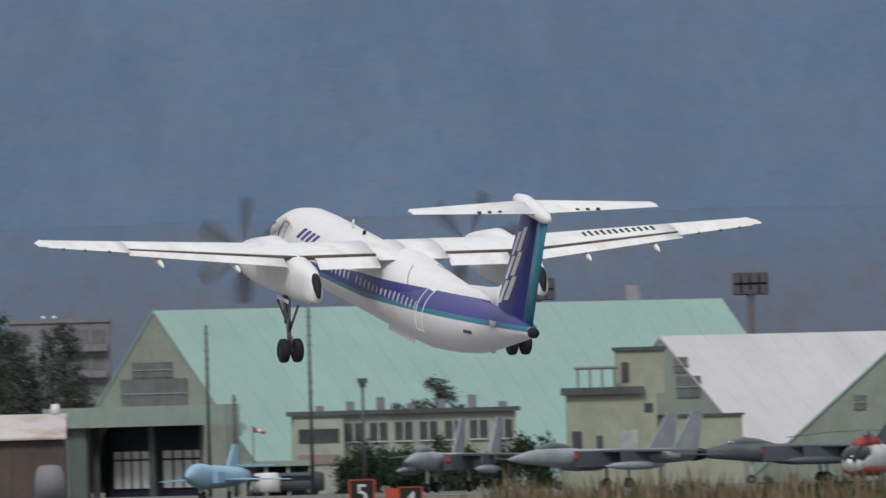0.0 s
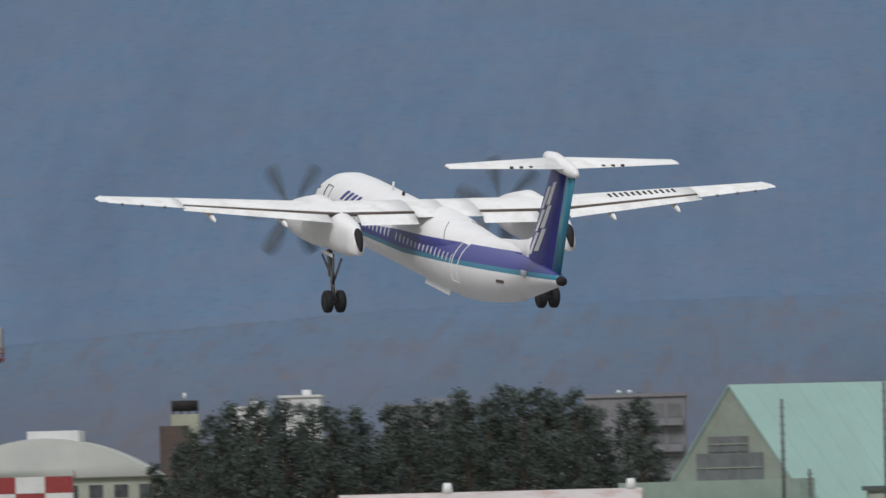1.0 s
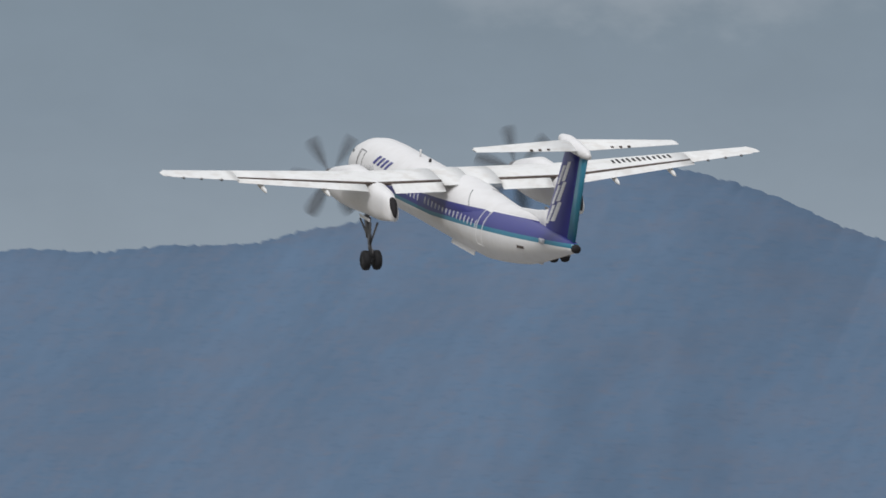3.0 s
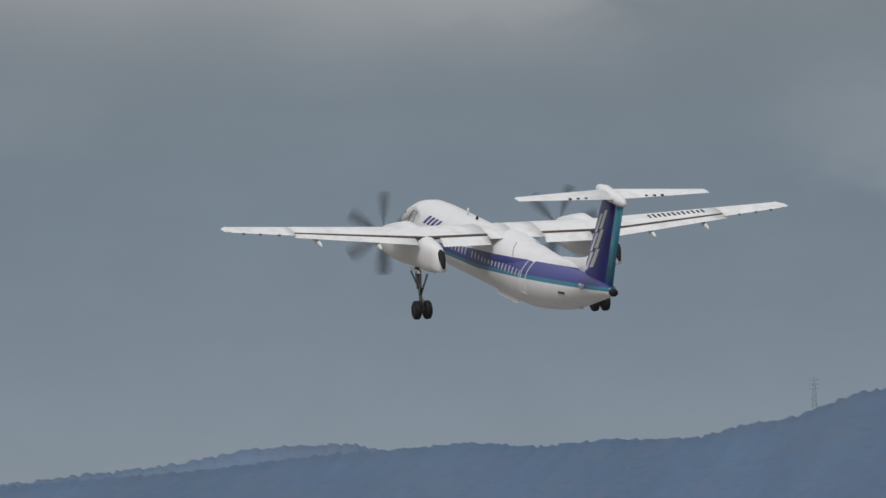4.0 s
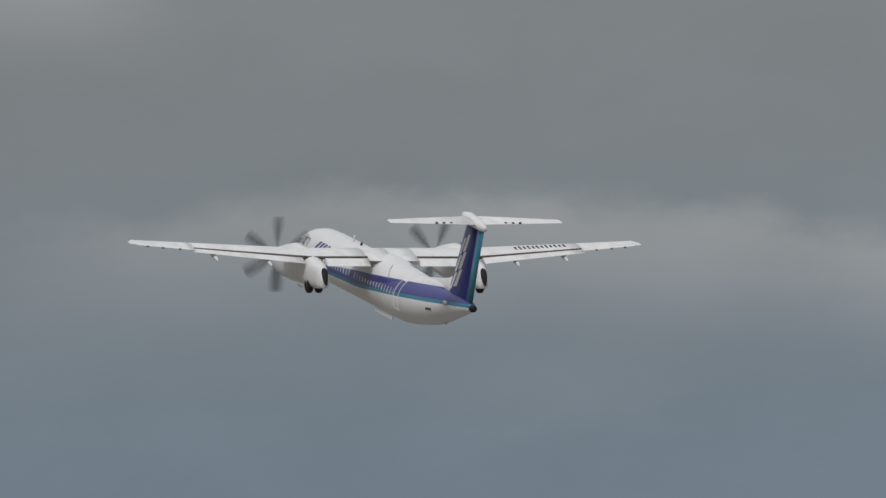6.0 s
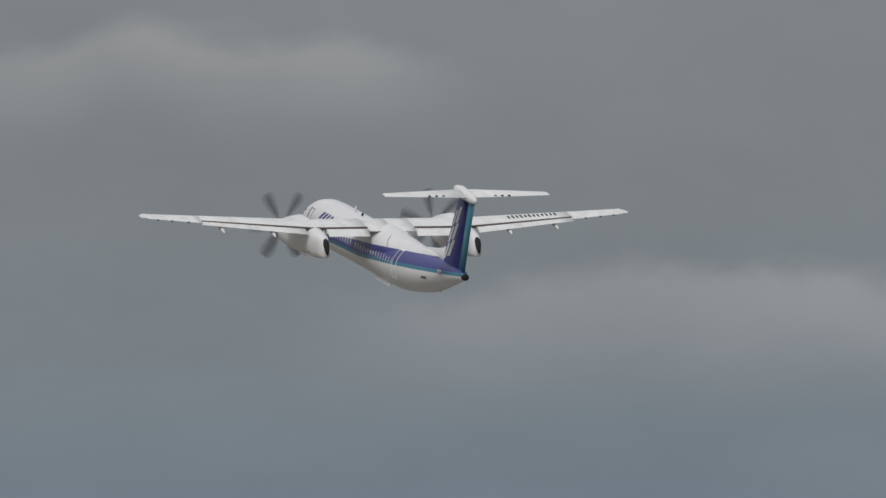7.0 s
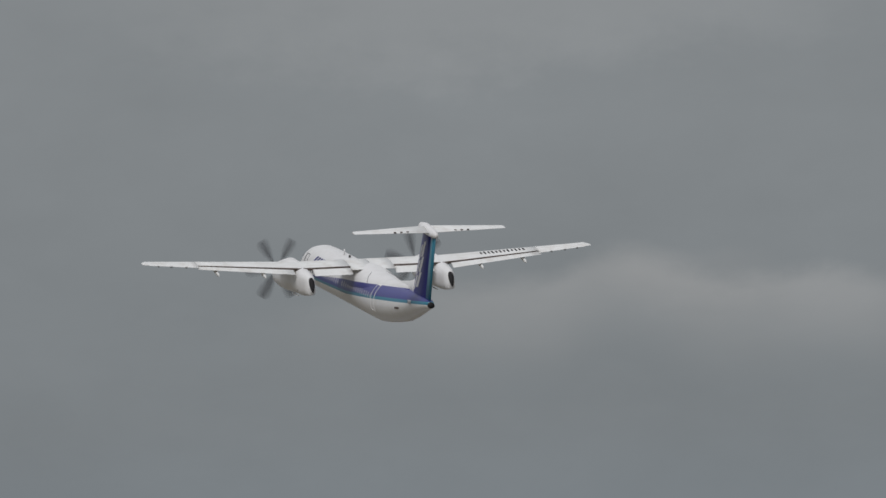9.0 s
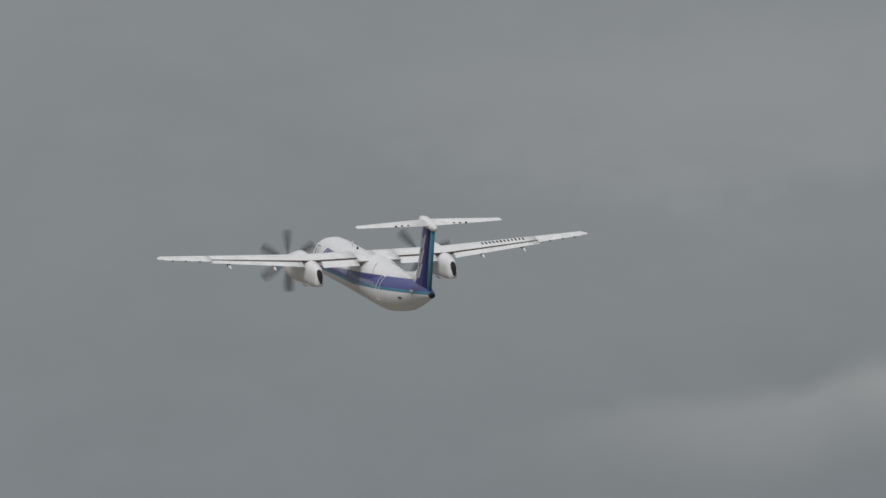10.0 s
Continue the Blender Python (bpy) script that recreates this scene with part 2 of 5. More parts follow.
def rod(bm, a, b, r, n=8, r2=None):
    a, b = Vector(a), Vector(b)
    d = (b - a).normalized()
    s = d.orthogonal().normalized()
    t = d.cross(s)
    r2 = r if r2 is None else r2
    loft(bm, [[a + (s * math.cos(2 * math.pi * i / n) + t * math.sin(2 * math.pi * i / n)) * r for i in range(n)],
              [b + (s * math.cos(2 * math.pi * i / n) + t * math.sin(2 * math.pi * i / n)) * r2 for i in range(n)]])


def bm_of(fn, *args, **kw):
    bm = bmesh.new()
    fn(bm, *args, **kw)
    return bm


def interp(x, pts):
    if x <= pts[0][0]:
        return pts[0][1]
    for (x0, z0), (x1, z1) in zip(pts, pts[1:]):
        if x <= x1:
            return z0 + (z1 - z0) * (x - x0) / (x1 - x0)
    return pts[-1][1]


# ---- ground and distance ----
def hill_material(name, low, zone, patch, amount, rust=(0.150, 0.166, 0.212)):
    m = material(name, low, 0.95, 0, 0.06, 0.010, coords="Object")
    nt = m.node_tree
    b = nt.nodes["Principled BSDF"]
    b.inputs["Specular IOR Level"].default_value = 0.0
    base = b.inputs["Base Color"].links[0].from_socket
    mp = nt.nodes.new("ShaderNodeMapping")
    mp.inputs["Scale"].default_value = (1.3, 0.015, 0.9)
    nt.links.new(nt.nodes.new("ShaderNodeTexCoord").outputs["Object"], mp.inputs[0])
    tc = mp.outputs[0]
    for other in nt.nodes:
        if other.bl_idname == "ShaderNodeTexNoise":
            nt.links.new(tc, other.inputs["Vector"])
            other.inputs["Scale"].default_value *= 3
    n = nt.nodes.new("ShaderNodeTexNoise")
    n.inputs["Scale"].default_value, n.inputs["Detail"].default_value = 0.24, 10
    n.inputs["Roughness"].default_value = 0.62
    nt.links.new(tc, n.inputs["Vector"])
    mr = nt.nodes.new("ShaderNodeMapRange")
    mr.inputs[1].default_value, mr.inputs[2].default_value, mr.inputs[4].default_value = 0.50, 0.68, amount
    nt.links.new(n.outputs["Fac"], mr.inputs[0])
    mix = nt.nodes.new("ShaderNodeMix")
    mix.data_type = "RGBA"
    factor = mr.outputs[0]
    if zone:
        # autumn brown low down blends with height into the painted haze blue
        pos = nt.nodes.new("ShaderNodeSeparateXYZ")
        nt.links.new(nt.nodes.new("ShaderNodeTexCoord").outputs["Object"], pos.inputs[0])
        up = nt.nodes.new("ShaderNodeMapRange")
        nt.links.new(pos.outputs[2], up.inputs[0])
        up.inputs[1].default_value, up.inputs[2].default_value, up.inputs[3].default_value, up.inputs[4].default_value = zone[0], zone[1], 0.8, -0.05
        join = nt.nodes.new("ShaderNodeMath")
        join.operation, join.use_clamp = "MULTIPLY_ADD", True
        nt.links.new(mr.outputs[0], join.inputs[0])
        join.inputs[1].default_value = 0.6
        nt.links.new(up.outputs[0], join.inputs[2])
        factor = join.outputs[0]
    nt.links.new(factor, mix.inputs["Factor"])
    nt.links.new(base, mix.inputs["A"])
    mix.inputs["B"].default_value = (*patch, 1)
    last = mix.outputs["Result"]
    # single crowns: rusty autumn trees and dark conifers scattered through the wood
    crowns = nt.nodes.new("ShaderNodeMapping")
    crowns.inputs["Scale"].default_value = (0.5, 0.012, 2.0)
    nt.links.new(nt.nodes.new("ShaderNodeTexCoord").outputs["Object"], crowns.inputs[0])
    for size, lo, hi, power, tint in ((0.55, 0.55, 0.72, 0.55, rust), (0.85, 0.54, 0.70, 0.40, (low[0] * 0.72, low[1] * 0.78, low[2] * 0.82)), (0.07, 0.45, 0.70, 0.35, rust)):
        spot = nt.nodes.new("ShaderNodeTexNoise")
        spot.inputs["Scale"].default_value, spot.inputs["Detail"].default_value, spot.inputs["Roughness"].default_value = size, 7, 0.6
        shift = nt.nodes.new("ShaderNodeVectorMath")
        shift.inputs[1].default_value = (31 * size, 7, 90 * size)
        nt.links.new(crowns.outputs[0], shift.inputs[0])
        nt.links.new(shift.outputs[0], spot.inputs["Vector"])
        amount_of = nt.nodes.new("ShaderNodeMapRange")
        amount_of.inputs[1].default_value, amount_of.inputs[2].default_value, amount_of.inputs[4].default_value = lo, hi, power
        nt.links.new(spot.outputs["Fac"], amount_of.inputs[0])
        over = nt.nodes.new("ShaderNodeMix")
        over.data_type = "RGBA"
        nt.links.new(amount_of.outputs[0], over.inputs["Factor"])
        nt.links.new(last, over.inputs["A"])
        over.inputs["B"].default_value = (*tint, 1)
        last = over.outputs["Result"]
    nt.links.new(last, b.inputs["Base Color"])
    return m


# distance haze is painted into these forest colours as a pale blue
mountain_mat = hill_material("haze_blue_forest", (0.112, 0.168, 0.248), None, (0.142, 0.168, 0.225), 0.45)
far_mat = hill_material("pale_haze_forest", (0.150, 0.210, 0.295), None, (0.17, 0.21, 0.28), 0.4)
foot_mat = hill_material("hazed_autumn_foothill", (0.112, 0.164, 0.238), (14.0, 37.0), (0.122, 0.128, 0.152), 0.9, (0.156, 0.143, 0.156))
grass_mat = material("dry_grass_ground", (0.165, 0.142, 0.105), 0.95, 0, 0.3, 0.08, bump=0.4, dirt=(0.10, 0.105, 0.07), dirt_amount=0.6)
asphalt = material("apron_concrete", (0.135, 0.135, 0.13), 0.9, 0, 0.2, 0.05)
runway_mat = material("runway_asphalt", (0.22, 0.22, 0.225), 0.9, 0, 0.15, 0.05, dirt=(0.12, 0.12, 0.12), dirt_amount=0.5)

RIDGE = [(-699.7, 97.5), (-565.3, 98.1), (-482.6, 98.0), (-430.9, 101.3), (-399.8, 103.0), (-378.9, 105.1), (-363.5, 106.0), (-349.9, 106.8), (-338.5, 105.7), (-325.3, 106.7), (-315.8, 106.5), (-308.2, 106.6), (-300.9, 108.5), (-291.1, 109.9), (-284.8, 112.0), (-279.2, 113.9), (-263.3, 115.9), (-255.0, 117.5), (-251.4, 118.9), (-239.5, 119.2), (-230.2, 117.9), (-222.0, 115.7), (-211.7, 111.8), (-201.5, 106.8), (-193.0, 103.5), (-188.2, 104.6), (-180.9, 105.1), (-172.6, 106.4), (-166.4, 107.8), (-154.0, 107.3), (-141.3, 106.2), (-120.6, 107.2), (-79.1, 110.8), (-17.0, 114.3), (76.0, 112.9), (189.5, 104.8), (354.5, 91.1)]
FAR_RIDGE = [(-737.2, 105.5), (-475.8, 105.2), (-427.0, 109.8), (-411.7, 112.5), (-403.0, 112.8), (-392.6, 112.7), (-384.5, 110.7), (-356.0, 104.3), (-236.3, 101.1), (-181.6, 108.4), (-162.3, 111.8), (-152.4, 114.1), (-147.0, 114.9), (-136.0, 115.5), (-125.1, 116.5), (-116.1, 115.4), (-83.4, 117.8), (14.7, 120.7), (188.8, 110.7), (373.6, 96.1)]
FOOT = [(-558.0, 29.7), (-360.7, 27.8), (-278.4, 29.0), (-219.4, 31.0), (-149.4, 33.0), (-90.3, 36.8), (-19.5, 37.4), (59.0, 37.4), (149.5, 36.7), (281.1, 35.7)]


def hills(name, profile, dist, front, mat, rough, label, seed, back=260.0, foot_z=-2.0, crest=0.55):
    """A ridge along x at the given distance: steep wooded spurs towards the viewer, a plain slope behind."""
    bm = bmesh.new()
    x0, x1 = profile[0][0], profile[-1][0]
    nx, ny = 1500, 34
    rows = []
    for j in range(ny + 1):
        f = j / ny
        row = []
        for i in range(nx + 1):
            x = x0 + (x1 - x0) * i / nx
            if f <= 0.86:
                g = f / 0.86
                y = dist - front * (1 - g)
                h = interp(x, profile)
                spur = noise.fractal(Vector((x * 0.011 + seed, g * 1.3, seed)), 1.0, 2.0, 5)
                z = foot_z + (h - foot_z) * (g ** 0.85) + spur * rough * math.sin(math.pi * g) * (h - foot_z) * 0.5
                if g > 0.97:
                    z += crest * noise.fractal(Vector((x * 0.9, seed, 3.0)), 0.6, 2.0, 4) - 0.15
            else:
                g = (f - 0.86) / 0.14
                y = dist + back * g
                z = (interp(x, profile)) * (1 - g) + foot_z * g
            row.append(bm.verts.new((x, y, z)))
        rows.append(row)
    for a, b in zip(rows, rows[1:]):
        for i in range(nx):
            bm.faces.new((a[i], a[i + 1], b[i + 1], b[i]))
    ob = part(name, bm, mat, None, label)
    tagged(ob, category="hill", kind="structure")
    return ob


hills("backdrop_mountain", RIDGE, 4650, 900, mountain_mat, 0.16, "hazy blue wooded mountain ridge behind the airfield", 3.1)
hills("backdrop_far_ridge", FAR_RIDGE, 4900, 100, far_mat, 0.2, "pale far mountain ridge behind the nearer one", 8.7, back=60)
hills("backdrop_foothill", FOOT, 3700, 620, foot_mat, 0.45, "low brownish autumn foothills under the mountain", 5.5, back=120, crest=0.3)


def ground_sheet():
    bm = bmesh.new()
    n = 60
    vs = [[bm.verts.new((-6000 + 12000 * i / n, -6000 + 12000 * j / n, -0.02)) for i in range(n + 1)] for j in range(n + 1)]
    for j in range(n):
        for i in range(n):
            bm.faces.new((vs[j][i], vs[j][i + 1], vs[j + 1][i + 1], vs[j + 1][i]))
    tagged(part("ground", bm, grass_mat, None, "dry brown airfield grass", False), category="ground", kind="structure")
    bm = bmesh.new()
    box(bm, -260, 260, 1900, 2140, -0.3, 0.02)
    tagged(part("apron", bm, asphalt, None, "grey concrete apron before the hangars", False), category="pavement", kind="structure")

    bm = bmesh.new()
    d, n = Vector((-0.31, 0.951, 0)), Vector((0.951, 0.31, 0))
    c = Vector((-1.7, 950, 0))
    ends = [c + d * k for k in (-1500, 1900)]
    loft(bm, [[e + n * 26, e - n * 26, e - n * 26 + Vector((0, 0, -0.3)), e + n * 26 + Vector((0, 0, -0.3))] for e in ends])
    tagged(part("runway", bm, runway_mat, None, "grey asphalt runway under the climbing airliner", False), category="runway", kind="structure")


ground_sheet()


# ---- airfield buildings ----
green_wall = material("pale_green_cladding", (0.27, 0.31, 0.265), 0.8, 0, 0.10, 0.25, bump=0.1, dirt=(0.22, 0.24, 0.20), dirt_amount=0.5)
green_roof = material("mint_roof_sheet", (0.285, 0.430, 0.385), 0.7, 0, 0.05, 0.12, dirt=(0.26, 0.38, 0.345), dirt_amount=0.5)
white_roof = material("white_roof_sheet", (0.56, 0.545, 0.56), 0.7, 0, 0.06, 0.10, dirt=(0.47, 0.455, 0.46), dirt_amount=0.5)
rust_roof = material("rusty_white_roof", (0.50, 0.46, 0.45), 0.7, 0, 0.10, 0.15, dirt=(0.36, 0.22, 0.17), dirt_amount=0.7)
brown_wall = material("brown_shed_wall", (0.105, 0.078, 0.068), 0.85, 0, 0.2, 0.4, dirt=(0.09, 0.08, 0.08), dirt_amount=0.6)
beige_wall = material("beige_render", (0.36, 0.38, 0.29), 0.85, 0, 0.10, 0.3, dirt=(0.28, 0.30, 0.24), dirt_amount=0.5)
cream_wall = material("cream_render", (0.40, 0.43, 0.36), 0.85, 0, 0.10, 0.3, dirt=(0.30, 0.32, 0.27), dirt_amount=0.5)
grey_concrete = material("grey_concrete", (0.23, 0.23, 0.25), 0.9, 0, 0.10, 0.2, dirt=(0.18, 0.17, 0.18), dirt_amount=0.4)
mint_wall = material("pale_mint_cladding", (0.285, 0.365, 0.315), 0.8, 0, 0.08, 0.25, dirt=(0.23, 0.29, 0.25), dirt_amount=0.5)
door_green = material("grey_green_door", (0.12, 0.15, 0.14), 0.7, 0, 0.15, 0.5)
dark_trim = material("dark_trim", (0.08, 0.09, 0.09), 0.7, 0, 0.2, 1.0)
# near-black blue, the hangar's indoor shade put into the colour
dark_inside = material("interior_shade", (0.018, 0.024, 0.040), 0.9, 0, 0.2, 0.5)
window_dark = material("dark_window", (0.075, 0.080, 0.085), 0.25, 0, 0.3, 0.6)
window_grey = material("grey_louvre", (0.15, 0.158, 0.16), 0.6, 0, 0.2, 0.8)
pale_panel = material("pale_panel", (0.40, 0.41, 0.40), 0.6, 0, 0.3, 0.7)
white_metal = material("white_metal", (0.70, 0.71, 0.70), 0.5, 0, 0.08, 0.5)
pole_grey = material("pole_grey", (0.09, 0.095, 0.10), 0.6, 0.3, 0.2, 1.0)
dome_roof = material("dome_roof_sheet", (0.40, 0.41, 0.38), 0.7, 0, 0.06, 0.1, dirt=(0.33, 0.35, 0.33), dirt_amount=0.5)
jet_grey = material("jet_grey", (0.29, 0.315, 0.345), 0.5, 0, 0.15, 0.7)
jet_dark = material("jet_dark_grey", (0.075, 0.088, 0.105), 0.55, 0, 0.15, 0.7)
jet_blue = material("jet_light_blue", (0.27, 0.46, 0.60), 0.4, 0, 0.08, 0.7)
canopy_glass = material("canopy_glass", (0.10, 0.12, 0.13), 0.1, 0, 0.1, 1.0)
bark = material("bark", (0.06, 0.045, 0.035), 0.9, 0, 0.3, 2.0, bump=0.4)
# needle green lightened to carry the haze over the tree row
pine = material("pine_needles", (0.084, 0.104, 0.092), 1.0, 0, 0.12, 0.35)
pine.node_tree.nodes["Principled BSDF"].inputs["Specular IOR Level"].default_value = 0.0
weed = material("dry_weed", (0.18, 0.138, 0.085), 0.95, 0, 0.5, 0.4)
weed_green = material("green_weed", (0.085, 0.100, 0.040), 0.95, 0, 0.5, 0.4)
sign_black = material("sign_black", (0.012, 0.012, 0.014), 0.5, 0, 0.2, 2.0)
sign_red = material("sign_red", (0.45, 0.07, 0.035), 0.5, 0, 0.2, 2.0)


def prism(bm, poly, y0, y1, mat_index=0):
    """A flat shape in x and z, given depth from y0 to y1."""
    loft(bm, [[(x, y, z) for x, z in poly] for y in (y0, y1)], mat_index=mat_index)


def slab(parent, name, mat, x0, x1, y0, y1, z0, z1, label=""):
    bm = bmesh.new()
    box(bm, x0, x1, y0, y1, z0, z1)
    return part(name, bm, mat, parent, label, False)


def gable_hangar(m, half, apex, eave, length, roof_mat, label, door=None, bands=()):
    """A steep-roofed hangar; the gable faces -y, the ridge runs along +y."""
    h = thing("hangar", m, label, "hangar")
    k = (apex - eave) / half
    bm = bmesh.new()
    if door:
        a, b, top = door
        prism(bm, [(-half, 0), (a, 0), (a, min(apex + a * k, apex)), (-half, eave)], 0, 0.35)
        prism(bm, [(b, 0), (half, 0), (half, eave), (b, apex - b * k)], 0, 0.35)
        prism(bm, [(a, top), (b, top), (b, apex - b * k), (0, apex), (a, apex + a * k)], 0, 0.35)
    else:
        prism(bm, [(-half, 0), (half, 0), (half, eave), (0, apex), (-half, eave)], 0, 0.35)
    part("gable_wall", bm, green_wall, h, "pale green gable wall", False)
    bm = bmesh.new()
    prism(bm, [(-half, 0), (half, 0), (half, eave), (0, apex), (-half, eave)], length - 0.35, length)
    part("gable_wall", bm, green_wall, h, "", False)
    for s in (-1, 1):
        bm = bmesh.new()
        o = 0.12
        prism(bm, [(0, apex), (s * half, eave), (s * (half + 0.25), eave - 0.25 * k), (s * (half + 0.25), eave - 0.25 * k + o * 1.6), (0, apex + o * 1.6)], -0.12, length + 0.3)
        roof = part("roof", bm, roof_mat, h, "", False)
        # standing seams of the sheeting
        bm = bmesh.new()
        n = int(length / 2.4)
        for i in range(n + 1):
            y = -0.1 + (length + 0.3) * i / n
            prism(bm, [(0, apex + o * 1.6), (s * (half + 0.25), eave - 0.25 * k + o * 1.6), (s * (half + 0.25), eave - 0.25 * k + o * 1.6 + 0.035), (0, apex + o * 1.6 + 0.035)], y, y + 0.08)
        part("roof_seam", bm, roof_mat, roof, "", False)
    slab(h, "floor_slab", grey_concrete, -half, half, 0.4, length - 0.4, -0.05, 0.05)
    for x0, x1, z0, z1 in bands:
        w = slab(h, "louvre_window", window_grey, x0, x1, -0.10, 0.05, z0, z1, "grey louvred window band")
        n = max(2, int((x1 - x0) / 1.3))
        for i in range(1, n):
            x = x0 + (x1 - x0) * i / n
            slab(w, "mullion", grey_concrete, x - 0.025, x + 0.025, -0.16, -0.08, z0, z1)
        slab(w, "rail", green_wall, x0, x1, -0.17, -0.09, (z0 + z1) / 2 - 0.05, (z0 + z1) / 2 + 0.05)
    if door:
        a, b, top = door
        slab(h, "door_header", mint_wall, a - 3.9, b + 5.0, -1.6, -0.003, top, top + 1.7, "pale mint box front over the doorway")
        slab(h, "door_pier", mint_wall, a - 3.9, a - 1.4, -1.6, -0.003, 0, top - 0.003, "pale mint pier beside the doorway")
        slab(h, "door_pier", green_wall, b + 2.2, b + 5.0, -1.6, -0.003, 0, top - 0.003, "pale green pier beside the doorway")
        slab(h, "door_leaf", door_green, a - 1.4, a + 0.9, -0.9, -0.7, 0.05, top - 0.003, "grey-green folded door leaf")
        # dark sheet close behind the doorway stands for the unlit interior
        slab(h, "partition", dark_inside, a - 1, b + 1, 2.6, 2.8, 0.05, top + 0.5, "inner wall coloured dark as the shade inside the hangar")
        for x0, x1 in ((a + 0.6, a + 5.4), (a + 7.2, a + 12.6)):
            # opaque white panes imitate the lit windows at the back
            p = slab(h, "inner_window", white_metal, x0, x1, 2.4, 2.58, 0.75, 3.9, "pale window inside the hangar")
            for i in range(1, 4):
                x = x0 + (x1 - x0) * i / 4
                slab(p, "bar", dark_inside, x - 0.06, x + 0.06, 2.3, 2.4, 0.75, 3.9)
            slab(p, "bar", dark_inside, x0, x1, 2.3, 2.39, 3.1, 3.25)
        for x in (a + 0.15, (a + b) / 2, b - 0.9):
            slab(h, "door_leaf", dark_trim, x, x + 0.75, 0.4, 0.6, 0.05, top, "dark folded door leaf")
    return h


gable_hangar(pose(-24.21, 2150, 0, 0, 0, -50), 15.0, 15.58, 0.7, 63.0, green_roof,
             "large hangar with steep mint green roof and open doorway", (-9.4, 6.0, 6.0),
             ((-3.0, 2.3, 10.1, 11.4), (-4.6, 4.2, 7.5, 10.0)))
gable_hangar(pose(18.35, 2128, 0, 0, 0, -50), 14.0, 12.23, 0.7, 60.0, white_roof,
             "large hangar with a steep white sheet roof", None, ((1.8, 3.4, 9.3, 10.6), (2.0, 5.0, 7.2, 9.0)))
gable_hangar(pose(37.6, 2095, 0, 0, 0, -38), 15.0, 11.1, 0.7, 58.0, green_roof,
             "pale green gabled hangar beside the white-roofed one", None, ((-4.6, -3.4, 5.8, 7.0), (-1, 3, 8.0, 9.5)))


def office_block():
    x0, x1, y = -12.45, 5.94, 2080.0
    z = 6.45
    b = thing("office_building", pose(0, 0, 0), "low cream two-storey airfield building with dark flat roof", "building")
    slab(b, "wall", cream_wall, x0, x1, y, y + 12, 0, z)
    slab(b, "roof", dark_trim, x0 - 0.4, x1 + 0.4, y - 0.5, y + 12.5, z, z + 0.35, "dark flat roof edge")
    n = 9
    w = (x1 - x0) / n
    for i in range(n):
        xa = x0 + w * i + 0.3
        for z0, z1 in ((z - 2.2, z - 0.7), (0.9, 2.3)):
            win = slab(b, "window", window_dark, xa, xa + w - 0.6, y - 0.06, y + 0.05, z0, z1, "grey window")
            slab(win, "frame", white_metal, xa + (w - 0.6) / 2 - 0.04, xa + (w - 0.6) / 2 + 0.04, y - 0.12, y - 0.05, z0, z1)
            slab(win, "sill", white_metal, xa - 0.05, xa + w - 0.55, y - 0.2, y - 0.05, z0 - 0.1, z0 - 0.02)
    slab(b, "stair_tower", cream_wall, x0 + w * 0.1, x0 + 4.3, y - 2.2, y - 0.05, 0, z - 0.3)
    slab(b, "panel_band", material("dull_red_panel", (0.30, 0.23, 0.22), 0.8), x0 + 0.5, x0 + 4.0, y - 2.32, y - 2.2, z - 4.0, z - 3.2, "dull red panel band")
    slab(b, "stair_window", window_dark, x0 + 0.6, x0 + 3.9, y - 2.3, y - 2.2, z - 2.2, z - 1.1)
    for i in range(7):
        xa = x0 + 2 + i * 2.5
        slab(b, "roof_unit", grey_concrete, xa, xa + 0.7, y + 4, y + 5, z + 0.35, z + 0.8 + 0.3 * (i % 3))
    return b


office_block()


def carport():
    """Open-fronted vehicle shelter with a mint roof beside the office."""
    x0, x1, y, z = -16.3, -10.9, 2066.0, 2.55
    c = thing("carport", pose(0, 0, 0), "low open carport with a mint roof and dark inside", "shelter")
    slab(c, "roof", green_roof, x0 - 0.25, x1 + 0.25, y - 0.3, y + 6.3, z, z + 0.3, "mint sheet roof")
    slab(c, "fascia", mint_wall, x0 - 0.25, x1 + 0.25, y - 0.38, y - 0.303, z - 0.15, z + 0.3)
    # back and side walls painted dark for the shade beneath the roof
    slab(c, "back_wall", dark_trim, x0, x1, y + 5.9, y + 6.1, 0, z - 0.003, "back wall coloured dark as the shade under the roof")
    for k in range(4):
        x = x0 + (x1 - x0) * k / 3
        slab(c, "post", cream_wall, x - 0.13, x + 0.13, y - 0.1, y + 0.15, 0, z - 0.003)
    for k in (0.28, 0.72):
        x = x0 + (x1 - x0) * k
        slab(c, "side_wall", dark_trim, x - 0.06, x + 0.06, y + 1.0, y + 5.897, 0, z - 0.003)


carport()


